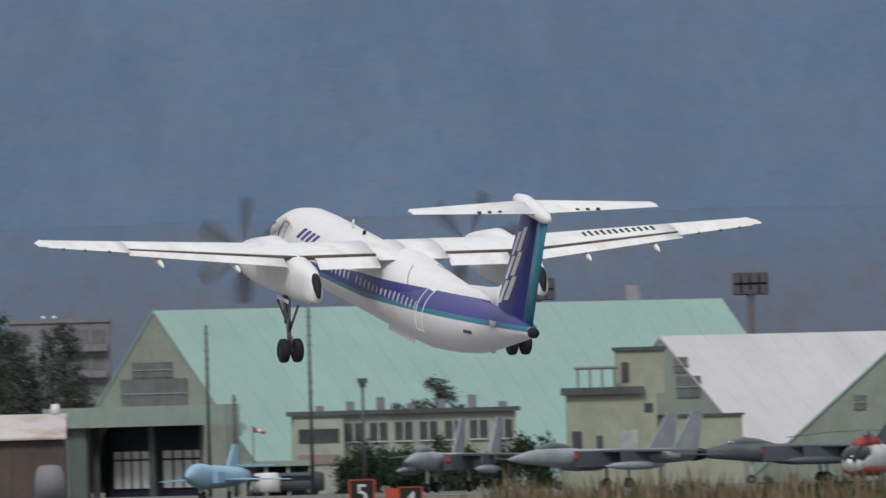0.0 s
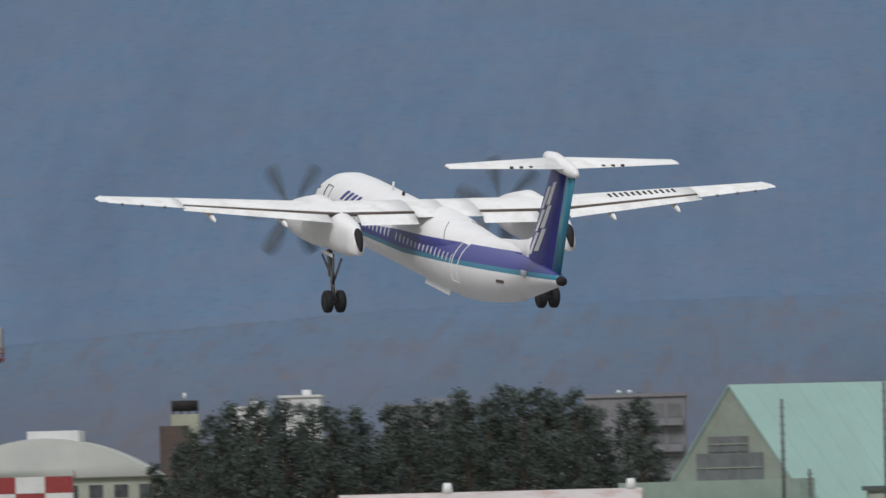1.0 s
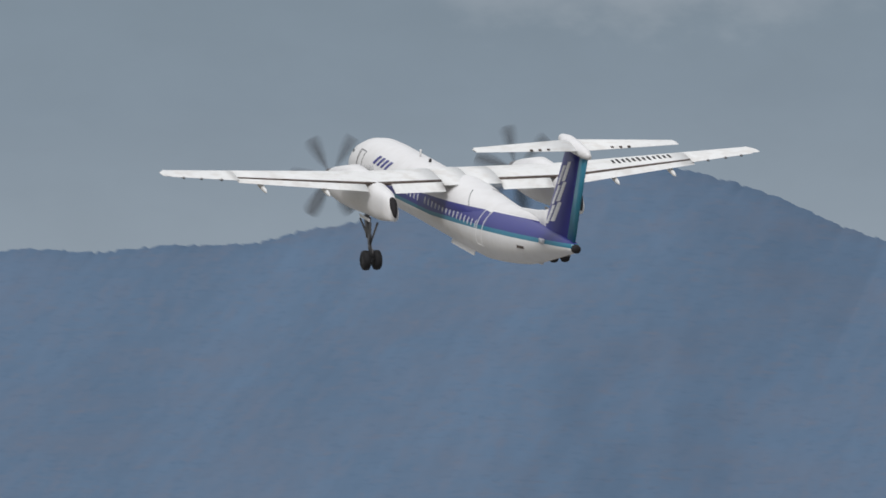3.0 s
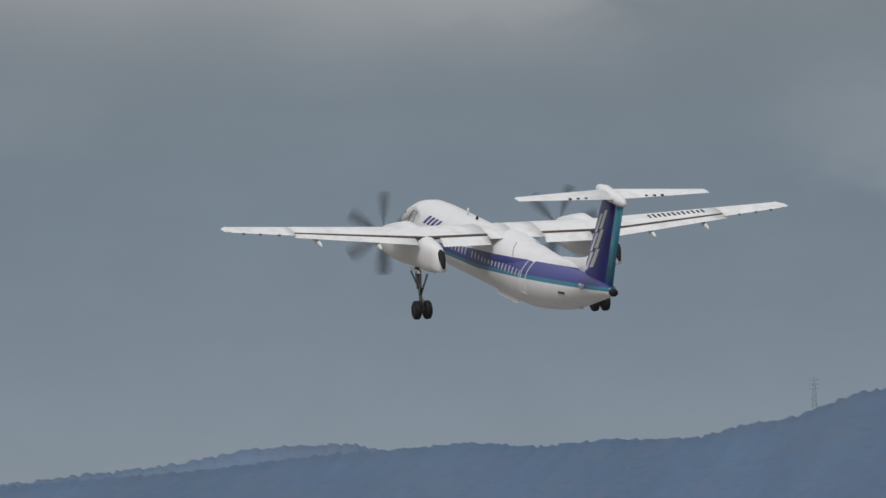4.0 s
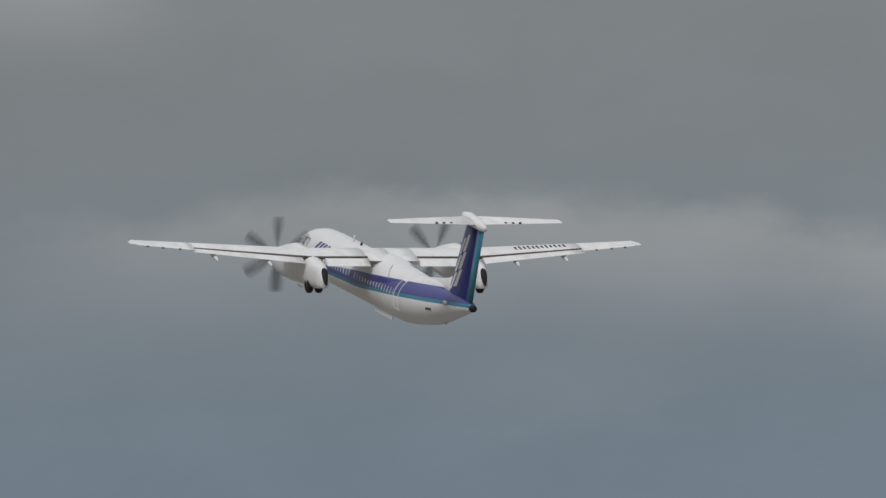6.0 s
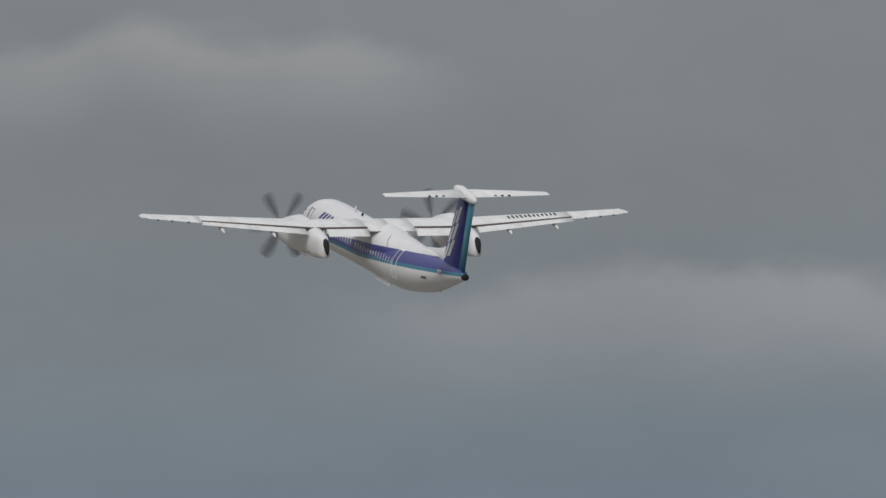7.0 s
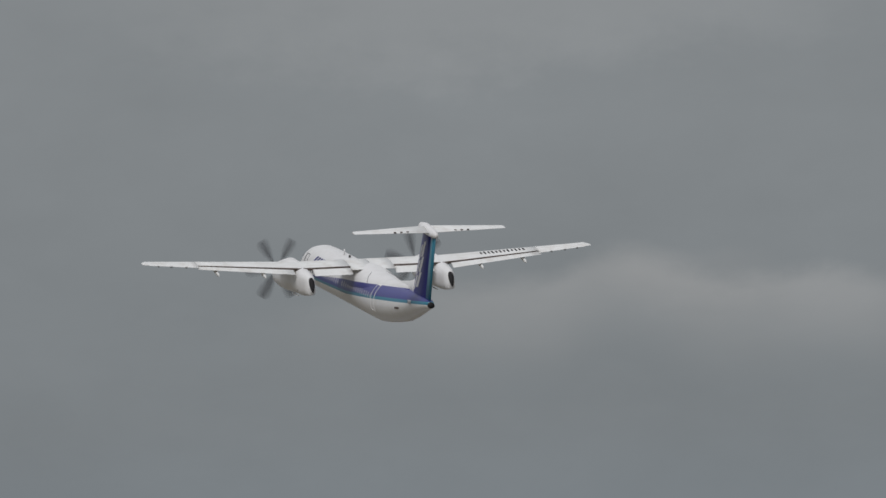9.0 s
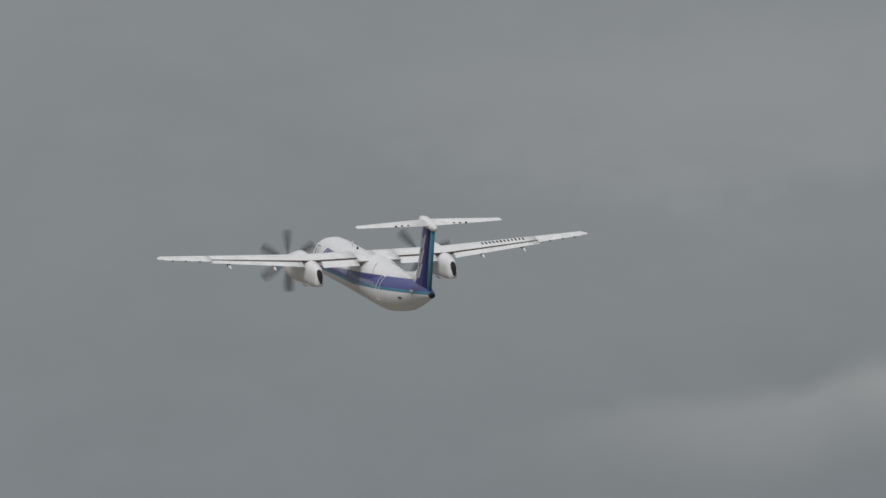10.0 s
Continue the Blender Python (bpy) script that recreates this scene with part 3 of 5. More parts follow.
def service_van(x, y, turn, paint, label):
    v = thing("service_van", pose(x, y, 0, 0, 0, turn), label, "van", "parked vans")
    bm = bmesh.new()
    loft(bm, [[(-0.8, yy, z0), (0.8, yy, z0), (0.82, yy, (z0 + z1) / 2), (0.68, yy, z1), (-0.68, yy, z1), (-0.82, yy, (z0 + z1) / 2)] for yy, z0, z1 in ((2.1, 0.45, 1.0), (1.9, 0.35, 1.15), (1.2, 0.32, 1.85), (-1.9, 0.32, 1.9), (-2.1, 0.4, 1.75))])
    part("body", bm, paint, v)
    for s in (-1, 1):
        slab(v, "side_window", glass_dark, s * 0.76 - 0.05, s * 0.76 + 0.05, -1.6, 1.0, 1.2, 1.62, "dark side windows")
        for yy in (1.3, -1.3):
            w = part("wheel", bm_of(wheel_mesh, 0, 0.31, 0.2), [rubber, steel], v)
            w.location = (s * 0.74, yy, 0.31)
    bm = bmesh.new()
    prism(bm, [(-0.62, 1.15), (0.62, 1.15), (0.58, 1.62), (-0.58, 1.62)], 1.38, 1.72)
    part("windscreen", bm, glass_dark, v, "dark windscreen")


def control_block():
    b = thing("operations_building", pose(0, 0, 0), "tall beige-green operations block with roof railing", "building")
    y = 2088.0
    xa, xb = 10.14, 17.56
    z = 7.58
    slab(b, "wall", beige_wall, xa, xb, y, y + 10, 0, z)
    slab(b, "cornice", dark_trim, xa - 0.4, xa + 6.4, y - 0.5, y + 10.4, z, z + 0.6, "dark overhanging cornice")
    x2, x3 = 14.25, 18.29
    z2 = 11.13
    up = slab(b, "upper_wall", beige_wall, x2, x3, y + 2, y + 11, z, z2)
    slab(b, "upper_roof", dark_trim, x2 - 0.2, x3 + 0.2, y + 1.8, y + 11.2, z2, z2 + 0.3)
    slab(b, "upper_window", window_dark, x2 + 0.5, x2 + 1.1, y + 1.9, y + 2.05, z + 1.0, z + 2.6)
    bm = bmesh.new()
    for i in range(4):
        x = xa + 1.0 + i * 1.0
        rod(bm, (x, y + 0.6, z + 0.6), (x, y + 0.6, z + 2.2), 0.09)
    rod(bm, (xa + 0.7, y + 0.6, z + 2.2), (xa + 4.3, y + 0.6, z + 2.2), 0.14)
    part("railing", bm, grey_concrete, b, "grey rail frame on the roof", False)
    for x, z0, z1, w in ((xa + 6.4, z - 1.5, z - 0.8, 0.7), (xa + 0.4, 2.4, 4.6, 0.8), (xa + 2.4, 1.6, 4.2, 0.5), (xa + 4.4, 3.0, 4.6, 1.4)):
        slab(b, "window", window_dark if w < 1 else pale_panel, x, x + w, y - 0.08, y + 0.05, z0, z1)
    annex = slab(b, "annex", beige_wall, xb, xb + 7.0, y + 1, y + 8, 0, 5.6)
    slab(annex, "annex_roof", dark_trim, xb, xb + 7.2, y + 0.8, y + 8.2, 5.6, 5.8)
    return b


control_block()


def long_shed():
    y = 2125.0
    xa, xb = -56.59, -31.75
    z0, z1 = 5.24, 7.15
    s = thing("storage_shed", pose(0, 0, 0), "long low brown shed with rust-stained white roof", "shed")
    bm = bmesh.new()
    box(bm, xa, xb, y, y + 14, 0, z0)
    part("wall", bm, brown_wall, s, "", False)
    bm = bmesh.new()
    loft(bm, [[(x, y - 0.6, z0), (x, y + 7, z1 + 0.1), (x, y + 14.6, z0), (x, y + 14.6, z0 - 0.15), (x, y + 7, z1 - 0.1), (x, y - 0.6, z0 - 0.15)] for x in (xa - 0.4, xb + 0.2)])
    part("roof", bm, rust_roof, s, "white sheet roof with rust stains", False)
    for i in range(14):
        x = xa + (xb - xa) * (i + 0.5) / 14
        slab(s, "wall_post", dark_trim, x - 0.06, x + 0.06, y - 0.08, y - 0.003, 0, z0 - 0.15)
    bm = bmesh.new()
    prism(bm, [(xa - 0.2, z0), (xa + 2.2, z0), (xa + 0.9, z1 + 0.1)], y - 0.9, y - 0.65)
    part("gable_end", bm, white_metal, s, "white gable end", False)
    for px in (0.35, 0.97):
        x = xa + (xb - xa) * px
        bm = bmesh.new()
        rod(bm, (x, y + 7, z1), (x, y + 7, z1 + 0.9), 0.5, 10, 0.3)
        part("roof_vent", bm, white_metal, s, "white roof vent")
    return s


long_shed()


def storage_tank():
    x, y = -32.56, 2095.0
    t = thing("fuel_shelter", pose(x, y, 0), "small grey rounded shelter beside the shed", "shelter")
    bm = bmesh.new()
    loft(bm, [[(1.25 * math.copysign(abs(math.cos(a)) ** 0.45, math.cos(a)), yy, 3.0 * math.sin(a) ** 0.5) for a in [math.pi * i / 10 for i in range(11)]] for yy in (0, 3)])
    part("shell", bm, grey_concrete, t)


storage_tank()


def apartment():
    y = 2800.0
    xa, xb = -47.61, -36.54
    z = 18.23
    a = thing("apartment_building", pose(0, 0, 0), "distant grey six-storey apartment block with balconies", "building")
    slab(a, "wall", grey_concrete, xa, xb, y, y + 14, 0, z)
    slab(a, "parapet", grey_concrete, xa - 0.2, xb + 0.2, y - 0.2, y + 14.2, z, z + 0.4)
    for i in range(6):
        zz = z - 2.9 * (i + 1) + 0.6
        for j in range(3):
            x0 = xb - 5.6 + j * 1.85
            w = slab(a, "window", window_grey, x0, x0 + 1.5, y - 0.05, y + 0.05, zz, zz + 1.5)
            slab(w, "balcony", grey_concrete, x0 - 0.1, x0 + 1.65, y - 0.9, y - 0.06, zz - 0.9, zz - 0.1)
    for dx in (3.8, 5.0):
        bm = bmesh.new()
        loft(bm, [ellipse(yy, z + 0.6, r, r, 10, xa + dx) for yy, r in ((y + 3, 0.04), (y + 3.2, 0.2), (y + 3.7, 0.25), (y + 4.2, 0.05))])
        part("roof_dish", bm, white_metal, a, "white roof dish")
    slab(a, "side_block", grey_concrete, xa - 9, xa, y + 2, y + 12, 0, z - 1.8)
    return a


apartment()


# air haze in front of the far works halls, mixed into their base colours
haze_roof = material("hazed_pale_roof", (0.250, 0.330, 0.420), 0.9, 0, 0.10, 0.3)
haze_white = material("hazed_pale_wall", (0.240, 0.330, 0.440), 0.9, 0, 0.08, 0.2)
haze_pane = material("hazed_blue_pane", (0.20, 0.28, 0.38), 0.9, 0, 0.08, 0.2)


def distant_block(xa, xb, ztop, y, mat, label):
    b = thing("distant_building", pose(0, 0, 0), label, "building", "distant buildings")
    slab(b, "wall", mat, xa, xb, y, y + 12, 0, ztop)
    n = max(2, int((xb - xa) / 1.2))
    for i in range(n):
        x = xa + (xb - xa) * (i + 0.25) / n
        slab(b, "window", grey_concrete, x, x + (xb - xa) / n * 0.5, y - 0.06, y + 0.05, ztop - 1.5, ztop - 0.8)
    slab(b, "roof", mat, xa - 0.2, xb + 0.2, y - 0.2, y + 12.2, ztop, ztop + 0.25)
    slab(b, "roof_unit", mat, xa + (xb - xa) * 0.55, xa + (xb - xa) * 0.75, y + 3, y + 6, ztop + 0.25, ztop + 0.25 + 0.6)
    return b


distant_block(-83.41, -78.93, 19.61, 2880, white_metal, "small white distant building behind the pines")
distant_block(-89.60, -85.73, 18.60, 2900, white_metal, "small white distant house behind the pines")
distant_block(-71.21, -61.68, 18.12, 2860, grey_concrete, "grey distant building behind the pines")


def works_hall(xa, xb, ztop, y):
    """Low pale hall with a shallow pitched roof on the crest of the foothill."""
    w = thing("distant_works", pose(0, 0, 0), "pale low works hall on the foothill far away", "building", "distant works halls")
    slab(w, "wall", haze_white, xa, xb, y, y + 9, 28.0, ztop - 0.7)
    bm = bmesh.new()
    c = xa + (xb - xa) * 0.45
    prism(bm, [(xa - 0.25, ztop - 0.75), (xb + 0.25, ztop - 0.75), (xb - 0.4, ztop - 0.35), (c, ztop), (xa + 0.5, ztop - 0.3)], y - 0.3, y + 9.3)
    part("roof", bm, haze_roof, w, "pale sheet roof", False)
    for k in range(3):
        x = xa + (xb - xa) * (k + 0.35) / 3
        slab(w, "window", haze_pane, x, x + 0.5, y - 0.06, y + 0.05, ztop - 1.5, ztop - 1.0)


for k, (xa, xb, ztop) in enumerate(((-184.6, -180.2, 34.9), (-182.2, -178.6, 35.6), (-178.4, -174.6, 36.1), (-175.4, -171.6, 35.4), (-172.2, -168.2, 34.8))):
    works_hall(xa, xb, ztop, 3712 + 11 * (k % 2))


def water_tower():
    y = 2620.0
    b = thing("tank_building", pose(0, 0, 0), "small brown building with black roof tank", "building")
    xa = -88.40
    slab(b, "wall", brown_wall, xa, xa + 3.0, y, y + 6, 0, 15.60, "reddish brown wall")
    slab(b, "tower", beige_wall, xa + 1.2, xa + 4.0, y + 1, y + 5, 0, 16.79, "beige stair tower")
    bm = bmesh.new()
    zt = 16.79
    for k in range(4):
        rod(bm, (xa + 1.4 + 0.8 * k, y + 3, zt), (xa + 1.4 + 0.8 * k, y + 3, zt + 0.4), 0.08)
    part("tank_leg", bm, dark_trim, b, "", False)
    bm = bmesh.new()
    n = 16
    loft(bm, [[(xa + 2.6 + 1.4 * math.cos(2 * math.pi * i / n), y + 3 + 1.4 * math.sin(2 * math.pi * i / n), zz) for i in range(n)] for zz in (zt + 0.3, zt + 1.4)])
    part("tank", bm, soot, b, "black cylindrical roof tank")
    bm = bmesh.new()
    rod(bm, (xa + 2.6, y + 3, zt + 1.4), (xa + 2.6, y + 3, zt + 2.2), 0.15)
    part("vent", bm, white_metal, b)


water_tower()


def dome_hall():
    y = 2560.0
    xa, xb = -109.52, -86.77
    z0, z1 = 10.48, 14.41
    d = thing("arched_hall", pose(0, 0, 0), "wide hall with a pale arched roof", "building")
    slab(d, "wall", cream_wall, xa, xb, y, y + 30, 0, z0)
    bm = bmesh.new()
    n = 24
    arc = [(xa + (xb - xa) * i / n, z0 + (z1 - z0) * (1 - (2 * i / n - 1) ** 2)) for i in range(n + 1)]
    prism(bm, arc + [(xb, z0 - 0.2), (xa, z0 - 0.2)], y - 0.4, y + 30.4)
    part("roof", bm, dome_roof, d, "pale arched sheet roof")
    xc = -97.26
    slab(d, "ridge_vent", white_metal, xc - 2.6, xc + 2.6, y + 4, y + 20, z1 - 0.4, z1 + 0.75, "white ridge ventilator")
    for i in range(9):
        x = xa + (xb - xa) * (i + 0.3) / 9
        slab(d, "window", window_dark, x, x + 1.4, y - 0.06, y + 0.05, z0 - 2.2, z0 - 0.9)


dome_hall()


def striped_shed():
    y = 2300.0
    z0, z1 = 0.0, 9.90
    s = thing("striped_shelter", pose(0, 0, 0), "low shelter painted in red and white squares", "shelter")
    xs = [-95.36, -92.80, -90.76, -88.10, -85.55]
    slab(s, "core", grey_concrete, xs[0] + 0.1, xs[-1] - 0.1, y + 0.1, y + 4, 0, z1 - 0.1)
    for i in range(4):
        for j in range(2):
            zz = z1 - 1.5 * (j + 1)
            slab(s, "panel", red_paint if (i + j) % 2 else white_metal, xs[i] + 0.01, xs[i + 1] - 0.01, y, y + 0.09, zz + 0.01, zz + 1.49)
    bm = bmesh.new()
    x = xs[-1] + 0.15
    rod(bm, (x, y, z1 - 0.2), (x, y, z1 + 0.5), 0.06)
    part("lamp_post", bm, red_paint, s)


striped_shed()


# paler red with the distance haze put into the colour, plus patchy dirt
tower_red = material("hazed_tower_red", (0.30, 0.085, 0.085), 0.7, 0, 0.2, 0.8, dirt=(0.25, 0.15, 0.15), dirt_amount=0.6)


def lattice_tower():
    y = 2500.0
    xc = -103.86
    zp = 21.94
    hw = 2.65
    t = thing("antenna_tower", pose(xc, y, 0), "red and white lattice tower with a ring of antennas", "tower")
    levels = [zp * i / 9 for i in range(10)]
    for i in range(9):
        za, zb = levels[i], levels[i + 1]
        bm = bmesh.new()
        c = [(-hw, -hw), (hw, -hw), (hw, hw), (-hw, hw)]
        for k in range(4):
            (x0, y0), (x1, y1) = c[k], c[(k + 1) % 4]
            rod(bm, (x0, y0, za), (x0, y0, zb), 0.17, 6)
            rod(bm, (x0, y0, za), (x1, y1, za), 0.10, 5)
            rod(bm, (x0, y0, za), ((x0 + x1) / 2, (y0 + y1) / 2, zb), 0.10, 5)
            rod(bm, (x1, y1, za), ((x0 + x1) / 2, (y0 + y1) / 2, zb), 0.10, 5)
            rod(bm, (x0, y0, zb), (x1, y1, (za + zb) / 2), 0.07, 5)
            rod(bm, (x1, y1, zb), (x0, y0, (za + zb) / 2), 0.07, 5)
        part("lattice_section", bm, tower_red if (8 - i) in (0, 2, 3, 6, 7) else pale_panel, t, "", False)
    bm = bmesh.new()
    n = 12
    loft(bm, [[(r * math.cos(2 * math.pi * i / n), r * math.sin(2 * math.pi * i / n), z) for i in range(n)] for r, z in ((2.7, zp - 0.75), (4.2, zp - 0.15), (4.45, zp + 0.02), (4.45, zp + 0.22))])
    part("platform", bm, tower_red, t, "red platform ring", False)
    bm = bmesh.new()
    for i in range(24):
        a = 2 * math.pi * i / 24
        b = 2 * math.pi * (i + 1) / 24
        for z in (zp + 0.75, zp + 1.25):
            rod(bm, (4.4 * math.cos(a), 4.4 * math.sin(a), z), (4.4 * math.cos(b), 4.4 * math.sin(b), z), 0.05, 5)
        rod(bm, (4.4 * math.cos(a), 4.4 * math.sin(a), zp + 0.2), (4.4 * math.cos(a), 4.4 * math.sin(a), zp + 1.25), 0.05, 5)
    part("guard_rail", bm, tower_red, t, "", False)
    for i in range(15):
        a = 2 * math.pi * (i + 0.3) / 15
        bm = bmesh.new()
        x, yy = 4.25 * math.cos(a), 4.25 * math.sin(a)
        box(bm, x - 0.16, x + 0.16, yy - 0.16, yy + 0.16, zp + 0.7, zp + 3.1 + 0.3 * math.sin(i * 2.3))
        part("panel_antenna", bm, pale_panel if i % 3 else window_grey, t, "pale vertical antenna panel" if i == 0 else "", False)
    bm = bmesh.new()
    rod(bm, (-1.05, 0, zp), (-1.05, 0, zp + 3.6), 0.14)
    rod(bm, (-1.05, 0, zp + 3.6), (-1.05, 0, zp + 5.8), 0.05)
    part("mast", bm, tower_red, t, "thin red mast")
    bm = bmesh.new()
    loft(bm, [ellipse(yy, zp + 3.5, r, r, 12, -1.05) for yy, r in ((-0.28, 0.05), (-0.15, 0.28), (0.15, 0.28), (0.28, 0.05))])
    part("beacon", bm, tower_red, t, "red warning beacon")


lattice_tower()


# brown-grey lifted and muted so that the masts look hazy
mast_paint = material("hazed_mast_paint", (0.105, 0.100, 0.118), 0.9, 0, 0.15, 0.6)


def flood_mast(x, y, top):
    p = thing("floodlight_mast", pose(x, y, 0), "tall brown floodlight mast behind the hangar, muted by haze", "light mast", "floodlight masts")
    part("pole", bm_of(rod, (0, 0, 0), (0, 0, top - 1.5), 0.42, 10, 0.35), mast_paint, p)
    head = slab(p, "lamp_frame", mast_paint, -1.75, 1.75, 0.3, 0.5, top - 2.0, top + 0.2, "brown frame for a bank of lamps")
    for i in range(4):
        for j in range(2):
            slab(head, "lamp", mast_paint, -1.7 + i * 0.88, -1.0 + i * 0.88, -0.5, 0.297, top - 1.9 + j * 1.1, top - 1.0 + j * 1.1)


for x, z in ((-3.01, 20.02), (9.54, 19.69), (30.54, 19.70)):
    flood_mast(x, 2500, z)

stack = thing("chimney", pose(18.61, 2450, 0), "pale grey chimney behind the hangar", "chimney")
part("shaft", bm_of(rod, (0, 0, 0), (0, 0, 18.65), 0.95, 14, 0.7), grey_concrete, stack)


def pole(x, y, top, lamp):
    p = thing("lamp_post" if lamp else "utility_pole", pose(x, y, 0), "grey apron lamp post" if lamp else "slim dark pole with fittings", "post", "apron posts")
    part("pole", bm_of(rod, (0, 0, 0), (0, 0, top), 0.17, 8, 0.11), pole_grey, p)
    if lamp:
        slab(p, "lamp_head", dark_trim, -0.40, 0.40, -0.3, 0.3, top - 0.15, top + 0.25)
        slab(p, "lamp_neck", dark_trim, -0.26, 0.26, -0.2, 0.2, top - 0.5, top - 0.15)
    else:
        for k in range(9):
            z = top * (0.55 + 0.05 * k)
            part("step_iron", bm_of(rod, (-0.22, 0, z), (0.22, 0, z), 0.04, 5), dark_trim, p, "", False)


for px, z, lamp in ((-19.02, 14.0, False), (-10.70, 15.2, False), (-6.47, 9.1, True), (-16.9, 8.3, False)):
    pole(px, 2060, z, lamp)


def windsock():
    x, y = -15.36, 2050.0
    z = 5.44
    w = thing("windsock", pose(x, y, 0), "small orange and white windsock on a thin pole", "windsock")
    part("pole", bm_of(rod, (0, 0, 0), (0, 0, z + 0.3), 0.05, 6), pole_grey, w)
    for k in range(3):
        bm = bmesh.new()
        rod(bm, (0.03 + 0.32 * k, 0, z - 0.10 * k), (0.03 + 0.32 * (k + 1), 0, z - 0.10 * (k + 1)), 0.22 - 0.04 * k, 10, 0.18 - 0.04 * k)
        part("sleeve", bm, sign_red if k != 1 else white_metal, w)


windsock()


# ---- parked aircraft ----
def parked_jet(m, label, body, dark, length, span, twin, name="fighter_jet", high_wing=True, fat=1.0):
    """Nose along +y, standing on three wheels."""
    j = thing(name, m, label, "jet aircraft", "parked jets")
    L = length
    k = L / 19.4
    cz = 2.55 * k
    bm = bmesh.new()
    loft(bm, [ellipse(y * k, cz + z * k, rx * k * (0.5 + 0.5 * fat), rz * k * fat, 20, 0, 0.85) for y, z, rx, rz in (
        (9.7, -0.05, 0.03, 0.03), (9.0, -0.02, 0.25, 0.25), (7.6, 0.05, 0.50, 0.52), (6.0, 0.10, 0.62, 0.72), (4.2, 0.0, 0.75, 0.80),
        (2.5, -0.1, 1.25, 0.75), (0, -0.1, 1.65, 0.72), (-3, -0.1, 1.75, 0.68), (-6, -0.05, 1.6, 0.60), (-8.4, 0, 1.25, 0.50))])
    part("fuselage", bm, body, j)
    bm = bmesh.new()
    loft(bm, [ellipse(y * k, cz + z * k, rx * k, rz * k, 14) for y, z, rx, rz in ((7.0, 0.55, 0.05, 0.05), (6.4, 0.72, 0.30, 0.30), (5.3, 0.86, 0.38, 0.42), (4.0, 0.78, 0.32, 0.30), (2.8, 0.6, 0.1, 0.1))])
    part("canopy", bm, canopy_glass, j, "dark glazed canopy")
    for s in (-1, 1):
        bm = bmesh.new()
        prism_pts = [(s * 1.15 * k, cz + 0.5 * k), (s * 1.85 * k, cz + 0.45 * k), (s * 1.85 * k, cz - 0.75 * k), (s * 1.15 * k, cz - 0.75 * k)]
        prism(bm, prism_pts, -1.0 * k, 4.0 * k)
        part("intake", bm, dark, j, "dark engine intake", False)
        bm = bmesh.new()
        zw = cz + (0.35 if high_wing else -0.45) * k
        h = span / 2
        zt = cz if high_wing else cz + 1.1 * k
        loft(bm, [[(s * x, le, z + t), (s * x, (le + te) / 2, z + t * 1.6), (s * x, te, z + t), (s * x, te, z), (s * x, le, z)] for x, le, te, z, t in (
            (1.4 * k, 2.4 * k, -4.6 * k, zw, 0.14 * k), (h * 0.75, -2.2 * k, -5.0 * k, zw - 0.05, 0.10 * k), (h, -4.0 * k, -5.2 * k, zw - 0.08, 0.06 * k))])
        part("wing", bm, dark, j, "", False)
        bm = bmesh.new()
        loft(bm, [[(s * x, le, z + 0.05), (s * x, te, z + 0.05), (s * x, te, z - 0.05), (s * x, le, z - 0.05)] for x, le, te, z in ((0.9 * k, -5.8 * k, -9.2 * k, zt), (4.2 * k, -8.3 * k, -9.8 * k, zt - 0.05))])
        part("tailplane", bm, dark, j, "", False)
        bm = bmesh.new()
        loft(bm, [ellipse(y * k, cz, r * k, r * k, 14, s * 0.75 * k) for y, r in ((-8.2, 0.55), (-9.3, 0.42), (-9.35, 0.3))])
        part("jet_nozzle", bm, soot, j, "dark jet nozzle")
        if twin:
            bm = bmesh.new()
            x = s * 1.55 * k
            loft(bm, [[(x + d, le, z), (x + d, te, z), (x - d, te, z), (x - d, le, z)] for z, le, te, d in ((cz + 0.3 * k, -5.4 * k, -8.0 * k, 0.10), (cz + 3.4 * k, -7.6 * k, -8.7 * k, 0.05))])
            part("tail_fin", bm, body, j, "", False)
        if twin:
            bm = bmesh.new()
            loft(bm, [ellipse(y * k, cz - 0.75 * k, r * k, r * k, 12, s * 3.3 * k) for y, r in ((2.6, 0.03), (1.8, 0.22), (0.5, 0.34), (-1.8, 0.34), (-3.2, 0.1))])
            part("drop_tank", bm, body, j, "grey drop tank under the wing")
            bm = bmesh.new()
            box(bm, s * 3.22 * k, s * 3.38 * k, -1.8 * k, 1.0 * k, cz - 0.5 * k, cz + 0.36 * k)
            part("pylon", bm, dark, j, "", False)
            bm = bmesh.new()
            box(bm, s * 1.3 * k, s * 1.75 * k, 4.0 * k, 4.12 * k, cz - 0.1 * k, cz + 0.34 * k)
            part("intake_cover", bm, red_paint, j, "red intake cover", False)
        bm = bmesh.new()
        rod(bm, (s * 1.35 * k, -1.2 * k, cz - 0.5 * k), (s * 1.4 * k, -1.2 * k, 0.45 * k), 0.12 * k)
        g = part("gear_leg", bm, white_metal, j)
        bm = bmesh.new()
        wheel_mesh(bm, 0, 0.45 * k, 0.28 * k)
        w = part("wheel", bm, [rubber, steel], g)
        w.location = (s * 1.4 * k, -1.2 * k, 0.45 * k)
    if not twin:
        bm = bmesh.new()
        loft(bm, [[(d, le, z), (d, te, z), (-d, te, z), (-d, le, z)] for z, le, te, d in ((cz + 0.3 * k, -4.6 * k, -8.6 * k, 0.12), (cz + 3.4 * k, -7.6 * k, -9.6 * k, 0.06))])
        part("tail_fin", bm, body, j, "", False)
    bm = bmesh.new()
